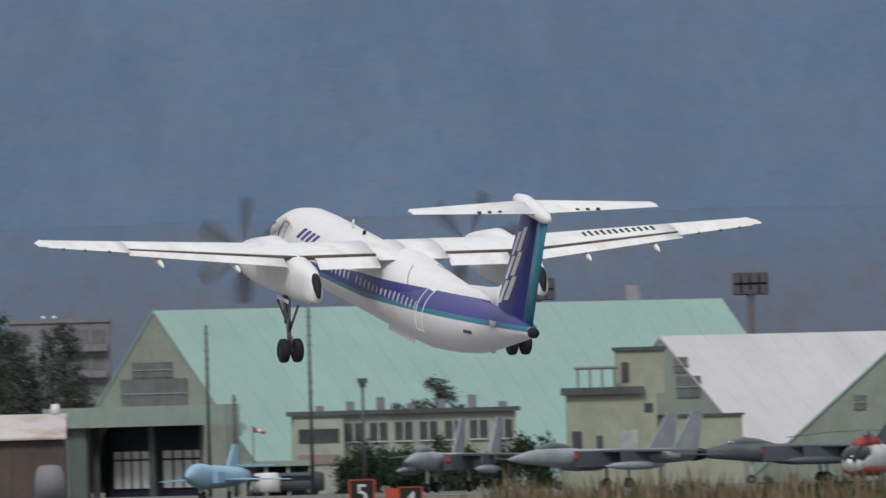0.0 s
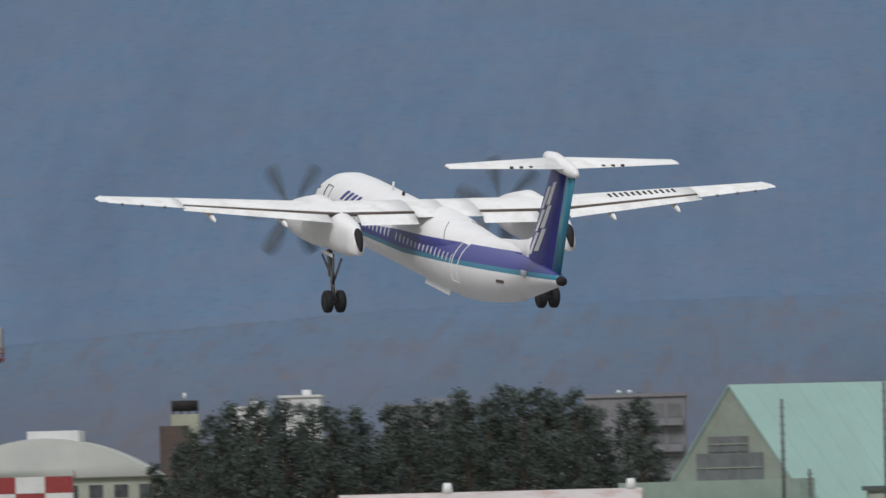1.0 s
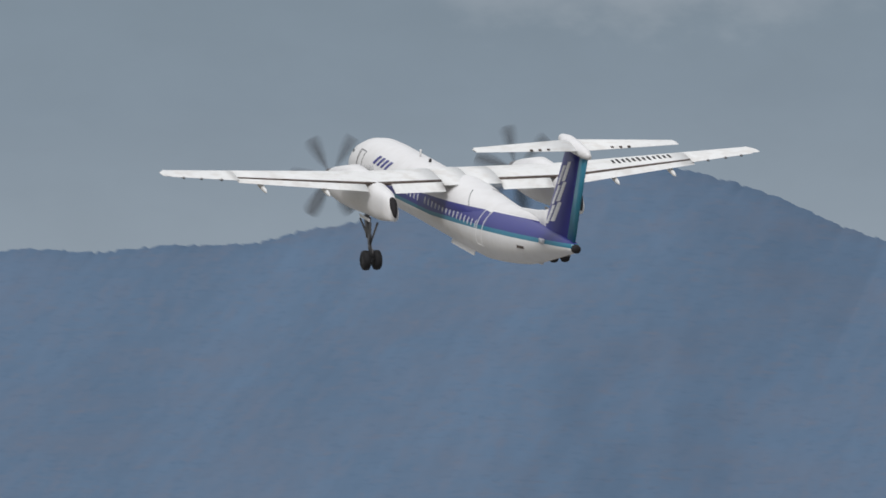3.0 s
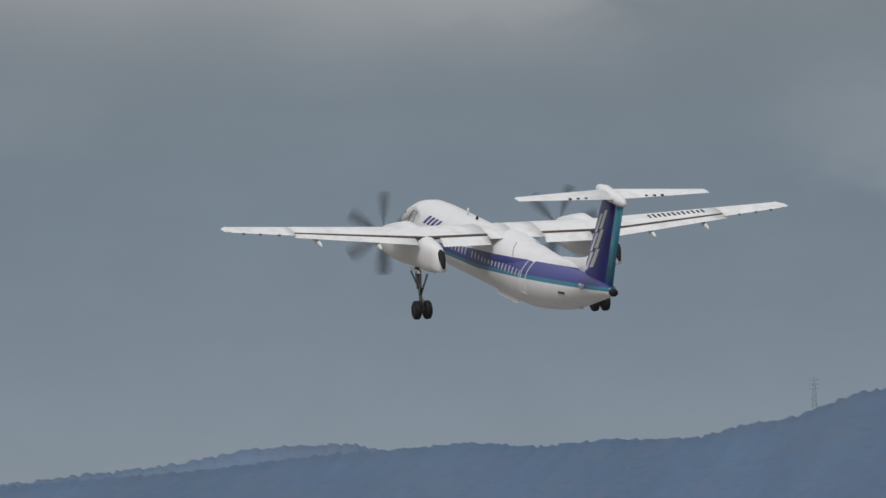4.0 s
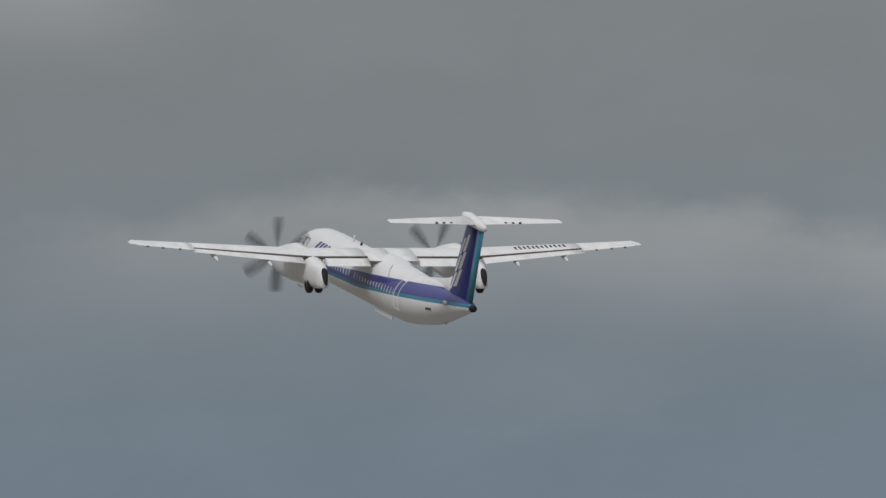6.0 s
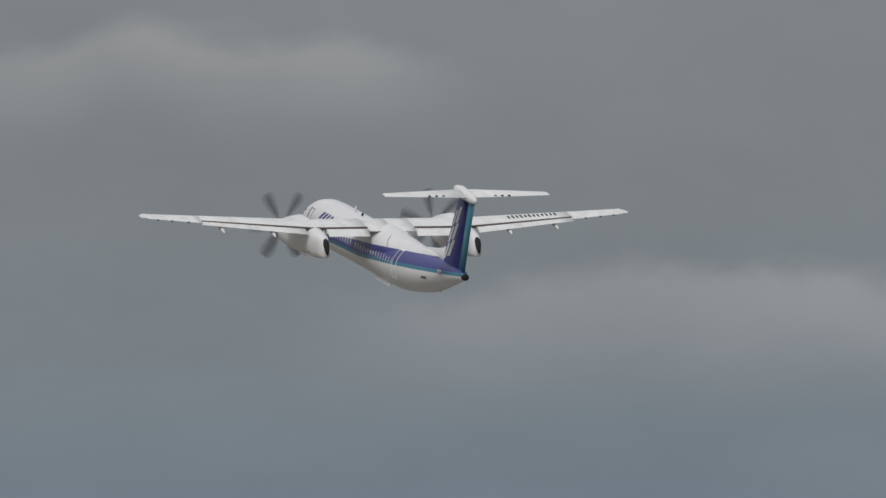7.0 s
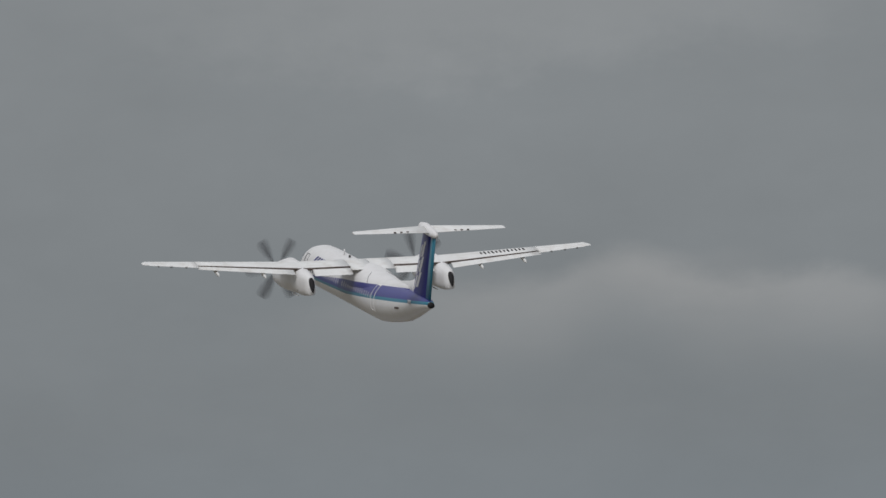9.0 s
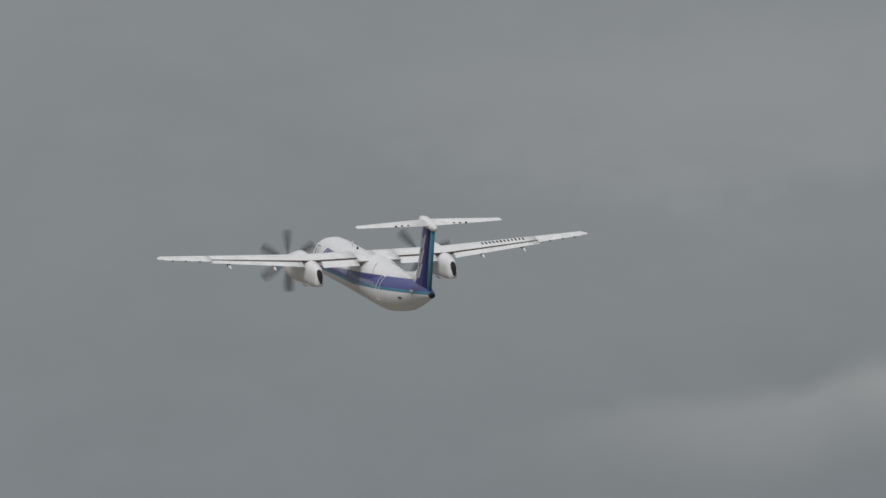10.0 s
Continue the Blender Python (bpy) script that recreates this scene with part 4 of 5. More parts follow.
    rod(bm, (0, 4.6 * k, cz - 0.5 * k), (0, 4.7 * k, 0.4 * k), 0.10 * k)
    g = part("nose_gear", bm, white_metal, j)
    bm = bmesh.new()
    wheel_mesh(bm, 0, 0.38 * k, 0.24 * k)
    w = part("wheel", bm, [rubber, steel], g)
    w.location = (0, 4.7 * k, 0.38 * k)
    return j


def wheel_mesh(bm, x, r, w):
    prof = [(-0.5, 0.45), (-0.5, 0.80), (-0.38, 0.95), (-0.15, 1.0), (0.15, 1.0), (0.38, 0.95), (0.5, 0.80), (0.5, 0.45)]
    n = 24
    rings = [[(x + p * w, r * q * math.cos(2 * math.pi * i / n), r * q * math.sin(2 * math.pi * i / n)) for i in range(n)] for p, q in prof]
    loft(bm, rings, caps=False)
    hub = [(-0.46, 0.02), (-0.40, 0.25), (-0.48, 0.46), (0.48, 0.46), (0.40, 0.25), (0.46, 0.02)]
    loft(bm, [[(x + p * w, r * q * math.cos(2 * math.pi * i / n), r * q * math.sin(2 * math.pi * i / n)) for i in range(n)] for p, q in hub], caps=True, mat_index=1)


service_van(-14.6, 2062, 12, white_metal, "small white van parked before the carport")
service_van(-12.0, 2062.5, 70, jet_dark, "dark grey van parked before the carport")
parked_jet(pose(12.59, 1990, 0, 0, 0, 128), "grey twin-finned fighter jet parked on the apron", jet_grey, jet_dark, 19.4, 13.0, True)
parked_jet(pose(0.22, 2015, 0, 0, 0, 160), "grey twin-finned fighter jet parked nose towards the runway", jet_grey, jet_dark, 19.4, 13.0, True)
parked_jet(pose(29.15, 2035, 0, 0, 0, 100), "dark grey twin-finned fighter jet behind another one", jet_dark, jet_dark, 19.4, 13.0, True)
parked_jet(pose(-18.00, 1975, 0, 0, 0, 163), "light blue jet trainer parked before the hangar doorway", jet_blue, jet_blue, 14.0, 10.6, False, "trainer_jet", False, 1.75)


def helicopter():
    h = thing("helicopter", pose(32.65, 1960, 0, 0, 0, 158), "red and white helicopter parked by the grass", "helicopter")
    bm = bmesh.new()
    loft(bm, [ellipse(y, z, rx, rz, 18) for y, z, rx, rz in ((4.2, 1.6, 0.05, 0.05), (3.7, 1.6, 0.7, 0.7), (2.4, 1.8, 1.15, 1.15), (0, 1.95, 1.25, 1.3), (-2.2, 2.1, 1.0, 1.0), (-4, 2.4, 0.45, 0.45), (-8.5, 2.7, 0.2, 0.25))])
    part("body", bm, white_metal, h, "white cabin and tail boom")
    bm = bmesh.new()
    loft(bm, [ellipse(y, z, rx, rz, 18) for y, z, rx, rz in ((2.4, 2.9, 0.1, 0.1), (1.6, 3.05, 0.7, 0.45), (-0.5, 3.15, 0.8, 0.6), (-2.6, 2.9, 0.3, 0.3))])
    part("engine_cowl", bm, red_paint, h, "red engine cowl")
    bm = bmesh.new()
    loft(bm, [ellipse(y, z, rx, rz, 18) for y, z, rx, rz in ((4.0, 1.75, 0.42, 0.42), (3.3, 2.0, 0.92, 0.72), (2.3, 2.2, 1.10, 0.82), (1.4, 2.3, 1.0, 0.7))])
    part("windscreen", bm, glass_dark, h, "dark curved windscreen")
    bm = bmesh.new()
    loft(bm, [ellipse(y, 1.05, rx, 0.5, 14) for y, rx in ((3.6, 0.3), (2.4, 1.18), (0, 1.27), (-2, 0.9))])
    part("belly", bm, red_paint, h, "red lower body")
    part("rotor_mast", bm_of(rod, (0, 0.2, 3.5), (0, 0.2, 4.1), 0.2), red_paint, h)
    for k in range(4):
        a = radians(90 * k + 20)
        bm = bmesh.new()
        d = Vector((math.cos(a), math.sin(a), 0))
        n = Vector((-math.sin(a), math.cos(a), 0)) * 0.2
        o = Vector((0, 0.2, 4.05))
        loft(bm, [[o + d * r + n + Vector((0, 0, -dz)), o + d * r - n + Vector((0, 0, -dz)), o + d * r - n + Vector((0, 0, 0.06 - dz)), o + d * r + n + Vector((0, 0, 0.06 - dz))] for r, dz in ((0.2, 0), (3, 0.1), (6.2, 0.4))])
        part("rotor_blade", bm, jet_dark, h, "", False)
    bm = bmesh.new()
    for s in (-1, 1):
        rod(bm, (s * 1.0, -1.5, 0.1), (s * 1.0, 2.4, 0.1), 0.1)
        rod(bm, (s * 1.0, 1.2, 0.1), (s * 0.7, 1.2, 1.2), 0.08)
        rod(bm, (s * 1.0, -0.8, 0.1), (s * 0.7, -0.8, 1.2), 0.08)
    part("skid", bm, dark_trim, h)


helicopter()


# ---- trees ----
def pine_mesh(seed, height, width):
    """Trunk with limbs that carry flattened clumps of needles; the outline stays ragged."""
    rnd = random.Random(seed)
    bm = bmesh.new()
    tr_bm = bmesh.new()
    rod(tr_bm, (0, 0, 0), (0, 0, height * 0.93), 0.30, 8, 0.06)
    z0 = height * 0.16
    for i in range(58):
        f = (i + rnd.random()) / 58
        z = z0 + (height - z0) * f
        reach = width * (1.05 - f) ** 0.5 * rnd.uniform(0.35, 1.05) * (0.5 + 0.5 * min(1.0, f * 4 + 0.3))
        a = rnd.random() * 2 * math.pi
        c = Vector((reach * math.cos(a), reach * math.sin(a), z + 0.2 * reach))
        rod(tr_bm, (0, 0, z - 0.15), c, 0.07, 4, 0.02)
        size = rnd.uniform(0.5, 1.0) * (1.1 - 0.55 * f)
        for _ in range(120):
            q = c + Vector((rnd.gauss(0, size * 0.55), rnd.gauss(0, size * 0.55), rnd.gauss(0, size * 0.36)))
            s = rnd.uniform(0.07, 0.17)
            v = [bm.verts.new(q + Vector((rnd.uniform(-1, 1), rnd.uniform(-1, 1), rnd.uniform(-0.7, 0.9))) * s) for _ in range(3)]
            bm.faces.new(v)
    me = bpy.data.meshes.new("crown")
    bm.to_mesh(me)
    bm.free()
    me.materials.append(pine)
    tr = bpy.data.meshes.new("trunk")
    tr_bm.to_mesh(tr)
    tr_bm.free()
    tr.materials.append(bark)
    return me, tr


PINES = [pine_mesh(11 + 7 * i, 10.0, 2.0 + 0.3 * (i % 3)) for i in range(5)]


def pine_tree(x, y, height, wide, k):
    t = thing("pine_tree", pose(x, y, 0, 0, 0, 73 * k), "dark green pine tree with a ragged crown", "tree", "row of pines")
    for nm, me in zip(("crown", "trunk"), PINES[k % 5]):
        o = new(nm, me)
        o.parent = t
        o.scale = (height / 10 * wide, height / 10 * wide, height / 10)
    return t


TREE_TOPS = [(-81.5, 10.9), (-79.0, 12.7), (-77.3, 14.0), (-75.7, 15.2), (-73.9, 16.2), (-71.5, 16.4), (-69.1, 16.5), (-66.7, 15.9), (-64.6, 15.7), (-61.9, 15.5), (-59.2, 15.8), (-57.2, 15.5), (-55.5, 16.0), (-53.5, 15.5), (-51.7, 16.8), (-49.9, 16.1), (-48.2, 17.3), (-46.4, 16.6), (-44.8, 17.0), (-43.0, 16.0), (-41.5, 16.7), (-39.9, 15.2), (-36.9, 15.1), (-35.4, 15.8), (-38.5, 11.7), (-34.5, 12.1)]
for i, (x, z) in enumerate(TREE_TOPS):
    pine_tree(x, 2400 + 9 * math.sin(i * 2.1), z, 0.95 if i < 20 else 0.8, i)
for i in range(22):
    x = TREE_TOPS[0][0] + (TREE_TOPS[21][0] - TREE_TOPS[0][0]) * (i + 0.4) / 22
    pine_tree(x, 2418 + 6 * math.sin(i * 1.3), interp(x, TREE_TOPS[:22]) * (0.82 + 0.06 * math.sin(i * 3.7)), 1.25, i + 2)
for i in range(12):
    pine_tree(TREE_TOPS[0][0] - 6 + 3.6 * i, 2385, 4.5 + 1.6 * math.sin(i * 1.9), 1.5, i)
def shrub_mesh(seed):
    rnd = random.Random(seed)
    bm = bmesh.new()
    for i in range(26):
        a, r = rnd.random() * 6.28, math.sqrt(rnd.random())
        c = Vector((r * math.cos(a), r * math.sin(a), 0.15 + rnd.random() * (1.9 - 0.9 * r)))
        for _ in range(120):
            q = c + Vector((rnd.gauss(0, 0.24), rnd.gauss(0, 0.24), rnd.gauss(0, 0.2)))
            q.z = max(q.z, 0.02)
            v = [bm.verts.new(q + Vector((rnd.uniform(-1, 1), rnd.uniform(-1, 1), rnd.uniform(-1, 1))) * 0.12) for _ in range(3)]
            bm.faces.new(v)
    me = bpy.data.meshes.new("foliage")
    bm.to_mesh(me)
    bm.free()
    return me


SHRUBS = [shrub_mesh(5 + i) for i in range(3)]
shrub_leaf = material("shrub_leaf", (0.045, 0.068, 0.045), 1.0, 0, 0.4, 0.8)
shrub_leaf.node_tree.nodes["Principled BSDF"].inputs["Specular IOR Level"].default_value = 0.0
for me in SHRUBS:
    me.materials.append(shrub_leaf)


def shrub(x, y, height, wide, k, label="dense dark green shrub before the airfield building"):
    t = thing("shrub", pose(x, y, 0, 0, 0, 50 * k), label, "shrub", "shrubs")
    o = new("foliage", SHRUBS[k % 3])
    o.parent = t
    o.scale = (wide, wide, height / 2.0)
    part("stem", bm_of(rod, (0, 0, 0), (0, 0, height * 0.5), 0.08), bark, t)


for i, (x, h, w) in enumerate(((-7.68, 3.6, 1.2), (-6.44, 4.4, 1.3), (-4.83, 3.4, 1.3), (-3.36, 4.6, 1.2), (-1.98, 3.4, 1.2), (-0.46, 4.2, 1.4), (1.15, 4.6, 1.3), (2.53, 3.0, 1.3), (4.51, 3.6, 1.2), (7.13, 5.4, 1.5))):
    shrub(x, 2068 + (i % 3), h, w, i)
for i, (x, h, w) in enumerate(((11.05, 1.9, 0.55), (11.47, 1.5, 0.5), (14.88, 1.5, 0.6), (16.95, 1.9, 0.8), (17.99, 1.6, 0.7), (9.96, 1.2, 0.5), (13.59, 1.1, 0.5), (19.28, 1.3, 0.6))):
    shrub(x, 1162 + i % 4, h + 0.4, w, i, "scrubby green bush in the dry grass by the runway")
pine_tree(-0.47, 2112, 9.2, 1.3, 3)
for i, (x, z) in enumerate(((-2.34, 7.4), (-3.75, 7.2), (1.17, 7.0))):
    pine_tree(x, 2112, z, 0.9, i)


# ---- grass strip, weeds and markers by the runway ----
def weeds(name, mat, n, x0, x1, y0, y1, h0, h1, label, seed, tip=0.5):
    rnd = random.Random(seed)
    bm = bmesh.new()
    for i in range(n):
        x, y = rnd.uniform(x0, x1), rnd.uniform(y0, y1)
        g = noise.noise(Vector((x * 0.35, y * 0.05, seed)))
        h = (h0 + (h1 - h0) * rnd.random()) * (1.0 + 0.55 * g)
        lean = Vector((rnd.uniform(-tip, tip) * h, rnd.uniform(-tip, tip) * h, h))
        w = rnd.uniform(0.02, 0.06)
        a = rnd.random() * 6.28
        s = Vector((math.cos(a), math.sin(a), 0)) * w
        o = Vector((x, y, -0.02))
        v = [bm.verts.new(o - s), bm.verts.new(o + s), bm.verts.new(o + lean * 0.6 + s * 1.4), bm.verts.new(o + lean), bm.verts.new(o + lean * 0.6 - s * 1.4)]
        bm.faces.new(v)
    ob = part(name, bm, mat, None, label, False)
    tagged(ob, category="grass", kind="stuff")


weeds("dry_grass", weed, 9000, -26, 40, 1150, 1215, 0.9, 1.55, "tall dry grass along the runway", 1)
weeds("dry_grass", weed_green, 900, 2, 30, 1150, 1190, 1.2, 2.3, "green weeds among the dry grass", 2, 0.3)
weeds("dry_grass", weed, 1400, 2, 40, 1140, 1180, 1.6, 2.4, "tall seeding grass along the runway", 3, 0.25)


def text_on(body, size, parent, mat, x, y, z):
    c = bpy.data.curves.new("numeral", "FONT")
    c.body, c.size, c.extrude, c.align_x, c.align_y = body, size, 0.02, "CENTER", "CENTER"
    c.materials.append(mat)
    o = new("numeral", c)
    o.matrix_basis = pose(x, y, z, 90, 0, 0)
    o.parent = parent
    me = bpy.data.meshes.new_from_object(o)
    bpy.data.objects.remove(o)
    me.materials.clear()
    me.materials.append(mat)
    n = new("numeral", me)
    n.matrix_basis = pose(x, y, z, 90, 0, 0)
    n.parent = parent
    return tagged(n, "white numeral")


def marker(x, y, top, num, w, side=0.0):
    m = thing("distance_marker", pose(x, y, 0), "black runway distance board with white number %s and red edge" % num, "sign", "distance markers")
    bm = bmesh.new()
    box(bm, -w / 2, w / 2, 0, 0.25, top - 1.35, top)
    part("board", bm, sign_black, m, "", False)
    bm = bmesh.new()
    box(bm, -w / 2 - 0.04, -w / 2 + 0.04, -0.03, 0.28, top - 1.35, top + 0.03)
    box(bm, w / 2 - 0.04, w / 2 + 0.04, -0.03, 0.28, top - 1.35, top + 0.03)
    box(bm, -w / 2 + 0.043, w / 2 - 0.043, -0.03, 0.28, top - 0.01, top + 0.04)
    part("edge", bm, sign_red, m, "red edge strip", False)
    if side:
        slab(m, "side_panel", sign_red, -w / 2 - 0.05 - side, -w / 2 - 0.05, 0, 0.25, top - 1.35, top - 0.02, "orange-red side panel")
    bm = bmesh.new()
    for s in (-1, 1):
        rod(bm, (s * w * 0.3, 0.1, -0.02), (s * w * 0.3, 0.1, top - 1.3), 0.05)
    part("leg", bm, steel, m)
    text_on(num, 1.15, m, white_metal, 0, -0.02, top - 0.62)


marker(-3.66, 1120, 2.42, "5", 1.1)
marker(-1.55, 1135, 2.02, "4", 1.05, 0.55)


def pylon(x, z, y, h):
    p = thing("power_pylon", pose(x, y, z - 1.5), "thin grey power pylon on the mountain ridge", "pylon", "ridge pylons")
    bm = bmesh.new()
    for s in (-1, 1):
        rod(bm, (s * 0.4, 0, 0), (s * 0.1, 0, h), 0.05, 4)
        for k in range(6):
            f, g = k / 6, (k + 1) / 6
            rod(bm, (s * (0.45 - 0.33 * f), 0, h * f), (-s * (0.45 - 0.33 * g), 0, h * g), 0.03, 4)
    part("mast", bm, pylon_grey, p)
    bm = bmesh.new()
    for f in (0.62, 0.76, 0.90):
        rod(bm, (-0.95, 0, h * f), (0.95, 0, h * f), 0.04, 4)
    part("cross_arm", bm, pylon_grey, p)


pylon_grey = material("pylon_grey", (0.20, 0.235, 0.275), 0.7, 0, 0.1, 1)
for x, z in ([(-256.0, 115.7), (-273.1, 113.4), (-287.8, 112.1), (-159.8, 106.7)]):
    pylon(x, z, 4650, 5.6)
for x, z in ([(-159.0, 106.7)]):
    pylon(x, z, 4650, 4.5)


# ---- the airliner ----
def wing_section(x, z, le, te, thick, cut=1.0, n=9):
    """Aerofoil ring at span x from the leading edge y le to the trailing edge y te, cut off at a fraction of the chord."""
    c = le - te
    up, lo = [], []
    for i in range(n + 1):
        f = cut * (1 - math.cos(math.pi * i / n)) / 2
        t = thick * c * 5 * (0.2969 * math.sqrt(f) - 0.126 * f - 0.3516 * f * f + 0.2843 * f ** 3 - 0.1015 * f ** 4)
        camber = 0.035 * c * (1 - (2 * f - 0.8) ** 2 if f > 0.4 else 1 - ((0.4 - f) / 0.4) ** 2)
        y = le - f * c
        up.append((x, y, z + camber + t))
        lo.append((x, y, z + camber * 0.6 - t * 0.8))
    return up + lo[::-1]


def wing_line(x):
    """Height, leading edge, trailing edge and thickness of the wing at |x|."""
    x = abs(x)
    if x <= 4.6:
        return 1.32, 1.20, -2.15, 0.112
    f = (x - 4.6) / 9.61
    return 1.32 + 0.60 * f, 1.20 - 0.48 * f, -2.15 + 1.62 * f, 0.112 - 0.012 * f


def build_airliner():
    root = thing("airliner", pose(0, 0, 0), "white twin-propeller airliner with navy and light blue stripe, climbing", "aeroplane")
    # fuselage
    rings = [ellipse(y, zc, rx, rz, 40) for y, zc, rx, rz in (
        (14.70, -0.74, 0.03, 0.03), (14.58, -0.72, 0.22, 0.20), (14.2, -0.66, 0.50, 0.45), (13.6, -0.53, 0.78, 0.73),
        (12.8, -0.38, 1.03, 1.00), (11.9, -0.28, 1.21, 1.19), (10.8, -0.22, 1.31, 1.31), (9.4, -0.20, 1.345, 1.345),
        (4, -0.17, 1.345, 1.345), (0, -0.16, 1.345, 1.345), (-4.5, -0.15, 1.345, 1.345), (-6.0, -0.13, 1.34, 1.34), (-7.5, -0.05, 1.31, 1.26),
        (-9, 0.06, 1.24, 1.17), (-10.5, 0.20, 1.13, 1.07), (-12, 0.40, 0.96, 0.91), (-13.5, 0.62, 0.75, 0.71),
        (-15, 0.82, 0.53, 0.50), (-16.1, 0.93, 0.33, 0.31), (-16.6, 0.95, 0.21, 0.20))]
    bm = bmesh.new()
    loft(bm, rings)
    part("fuselage", bm, livery_paint, root, "white fuselage with navy band and light blue edge")
    bm = bmesh.new()
    loft(bm, [ellipse(-16.58, 0.95, 0.215, 0.205, 20), ellipse(-16.80, 0.95, 0.19, 0.18, 20), ellipse(-16.86, 0.95, 0.14, 0.13, 20)])
    part("tail_cone", bm, soot, root, "black exhaust tip of the tail")
    # wing to body fairing
    bm = bmesh.new()
    loft(bm, [ellipse(y, zc, rx, rz, 28) for y, zc, rx, rz in (
        (2.9, 0.55, 0.4, 0.57), (2.2, 0.50, 0.95, 0.78), (1.2, 0.46, 1.24, 1.02), (0, 0.42, 1.33, 1.16), (-1.5, 0.40, 1.33, 1.10),
        (-2.6, 0.40, 1.31, 1.00), (-3.6, 0.40, 1.26, 0.93), (-4.6, 0.40, 1.19, 0.89), (-5.8, 0.40, 1.10, 0.88), (-7.0, 0.40, 0.98, 0.89), (-8.6, 0.40, 0.76, 0.98), (-10.4, 0.40, 0.46, 1.12), (-12.0, 0.5, 0.22, 1.12))])
    part("wing_fairing", bm, livery_paint, root, "smooth white fairing behind the wing")
    # thin seam where the fairing meets the rear fuselage
    for s in (-1, 1):
        bm = bmesh.new()
        seam = []
        for k in range(9):
            f = k / 8
            y, a = -4.75 + 1.3 * f, radians(24 + 44 * f)
            rx = interp(-y, [(2.6, 1.31), (3.6, 1.26), (4.6, 1.19), (5.8, 1.10)])
            rz = interp(-y, [(2.6, 1.00), (3.6, 0.93), (4.6, 0.89), (5.8, 0.88)])
            seam.append((s * (rx + 0.008) * math.cos(a), y, 0.40 + (rz + 0.008) * math.sin(a)))
        for a, b in zip(seam, seam[1:]):
            rod(bm, a, b, 0.016, 5)
        part("fairing_seam", bm, steel, root, "thin grey seam of the fairing")
    # cockpit glass
    for s in (-1, 1):
        bm = bmesh.new()
        box(bm, s * 0.82, s * 0.985, 11.95, 12.35, 0.05, 0.33)
        part("cockpit_window", bm, glass_dark, root, "dark cockpit side window")
        bm = bmesh.new()
        box(bm, s * 0.10, s * 0.48, 12.5, 12.95, -0.05, 0.30)
        part("windscreen", bm, glass_dark, root)
    # cabin windows
    for s in (-1, 1):
        for i in range(31):
            y = 8.9 - i * 0.505
            if 0.9 < y < 1.35:
                continue
            bm = bmesh.new()
            zc, h, w = 0.09 - 0.028 * y, 0.18, 0.08
            ring = []
            for k in range(10):
                a = 2 * math.pi * k / 10
                zz = zc + h * math.sin(a)
                ring.append((y + w * math.cos(a), zz))
            pts = [[(s * (math.sqrt(max(0.1, 1.345 ** 2 - (zz + 0.16) ** 2)) + o), yy, zz) for yy, zz in ring] for o in (-0.02, 0.012)]
            loft(bm, pts)
            part("cabin_window", bm, glass_dark if y > 6.5 else window_pale, root, smooth=False)
    # aft doors, as a proud pale outline
    for s in (-1, 1):
        bm = bmesh.new()

        def skin(y, zz, o):
            k = (-6.0 - y) / 1.5
            zc, rx, rz = -0.13 + 0.07 * k, 1.34 - 0.03 * k, 1.34 - 0.05 * k
            return (s * (rx * math.sqrt(max(0.02, 1 - ((zz - zc) / rz) ** 2)) + o), y, zz)
        for y0, y1, z0, z1 in ((-6.54, -6.48, -0.62, 0.98), (-7.27, -7.21, -0.62, 0.98), (-7.21, -6.54, 0.93, 0.98), (-7.21, -6.54, -0.62, -0.57)):
            rings = []
            for k in range(15):
                f = k / 14
                if z1 - z0 > 0.5:
                    a, b = (y0, z0 + (z1 - z0) * f), (y1, z0 + (z1 - z0) * f)
                else:
                    a, b = (y0 + (y1 - y0) * f, z0), (y0 + (y1 - y0) * f, z1)
                rings.append([skin(*a, -0.03), skin(*a, 0.02), skin(*b, 0.02), skin(*b, -0.03)])
            loft(bm, rings)
        part("aft_door", bm, white_paint, root, "pale outline of the aft cabin door", False)
    for s in (-1, 1):
        bm = bmesh.new()
        for (ya, za), (yb, zb) in (((10.2, -0.8), (10.2, 0.62)), ((10.2, 0.62), (10.85, 0.62)), ((10.85, 0.62), (10.85, -0.8))):
            steps = 8
            for k in range(steps):
                f0, f1 = k / steps, (k + 1) / steps
                pa, pb = [(y, z) for y, z in ((ya + (yb - ya) * f0, za + (zb - za) * f0), (ya + (yb - ya) * f1, za + (zb - za) * f1))]
                rod(bm, (s * math.sqrt(max(0.05, 1.32 ** 2 - (pa[1] + 0.2) ** 2)), *pa), (s * math.sqrt(max(0.05, 1.32 ** 2 - (pb[1] + 0.2) ** 2)), *pb), 0.022, 5)
        part("forward_door", bm, steel, root, "dark outline of the forward door")
    # small fittings
    bm = bmesh.new()
    box(bm, -0.74, -0.50, -14.1, -13.6, 0.72, 0.94)
    part("exhaust_vent", bm, window_pale, root, "small pale vent on the rear fuselage")
    bm = bmesh.new()
    rod(bm, (0, 5.6, 1.1), (0, 5.5, 1.5), 0.05)
    part("aerial", bm, white_paint, root)
    bm = bmesh.new()
    rod(bm, (0, 4.2, 1.1), (0, 4.1, 1.3), 0.07)
    part("beacon", bm, soot, root)
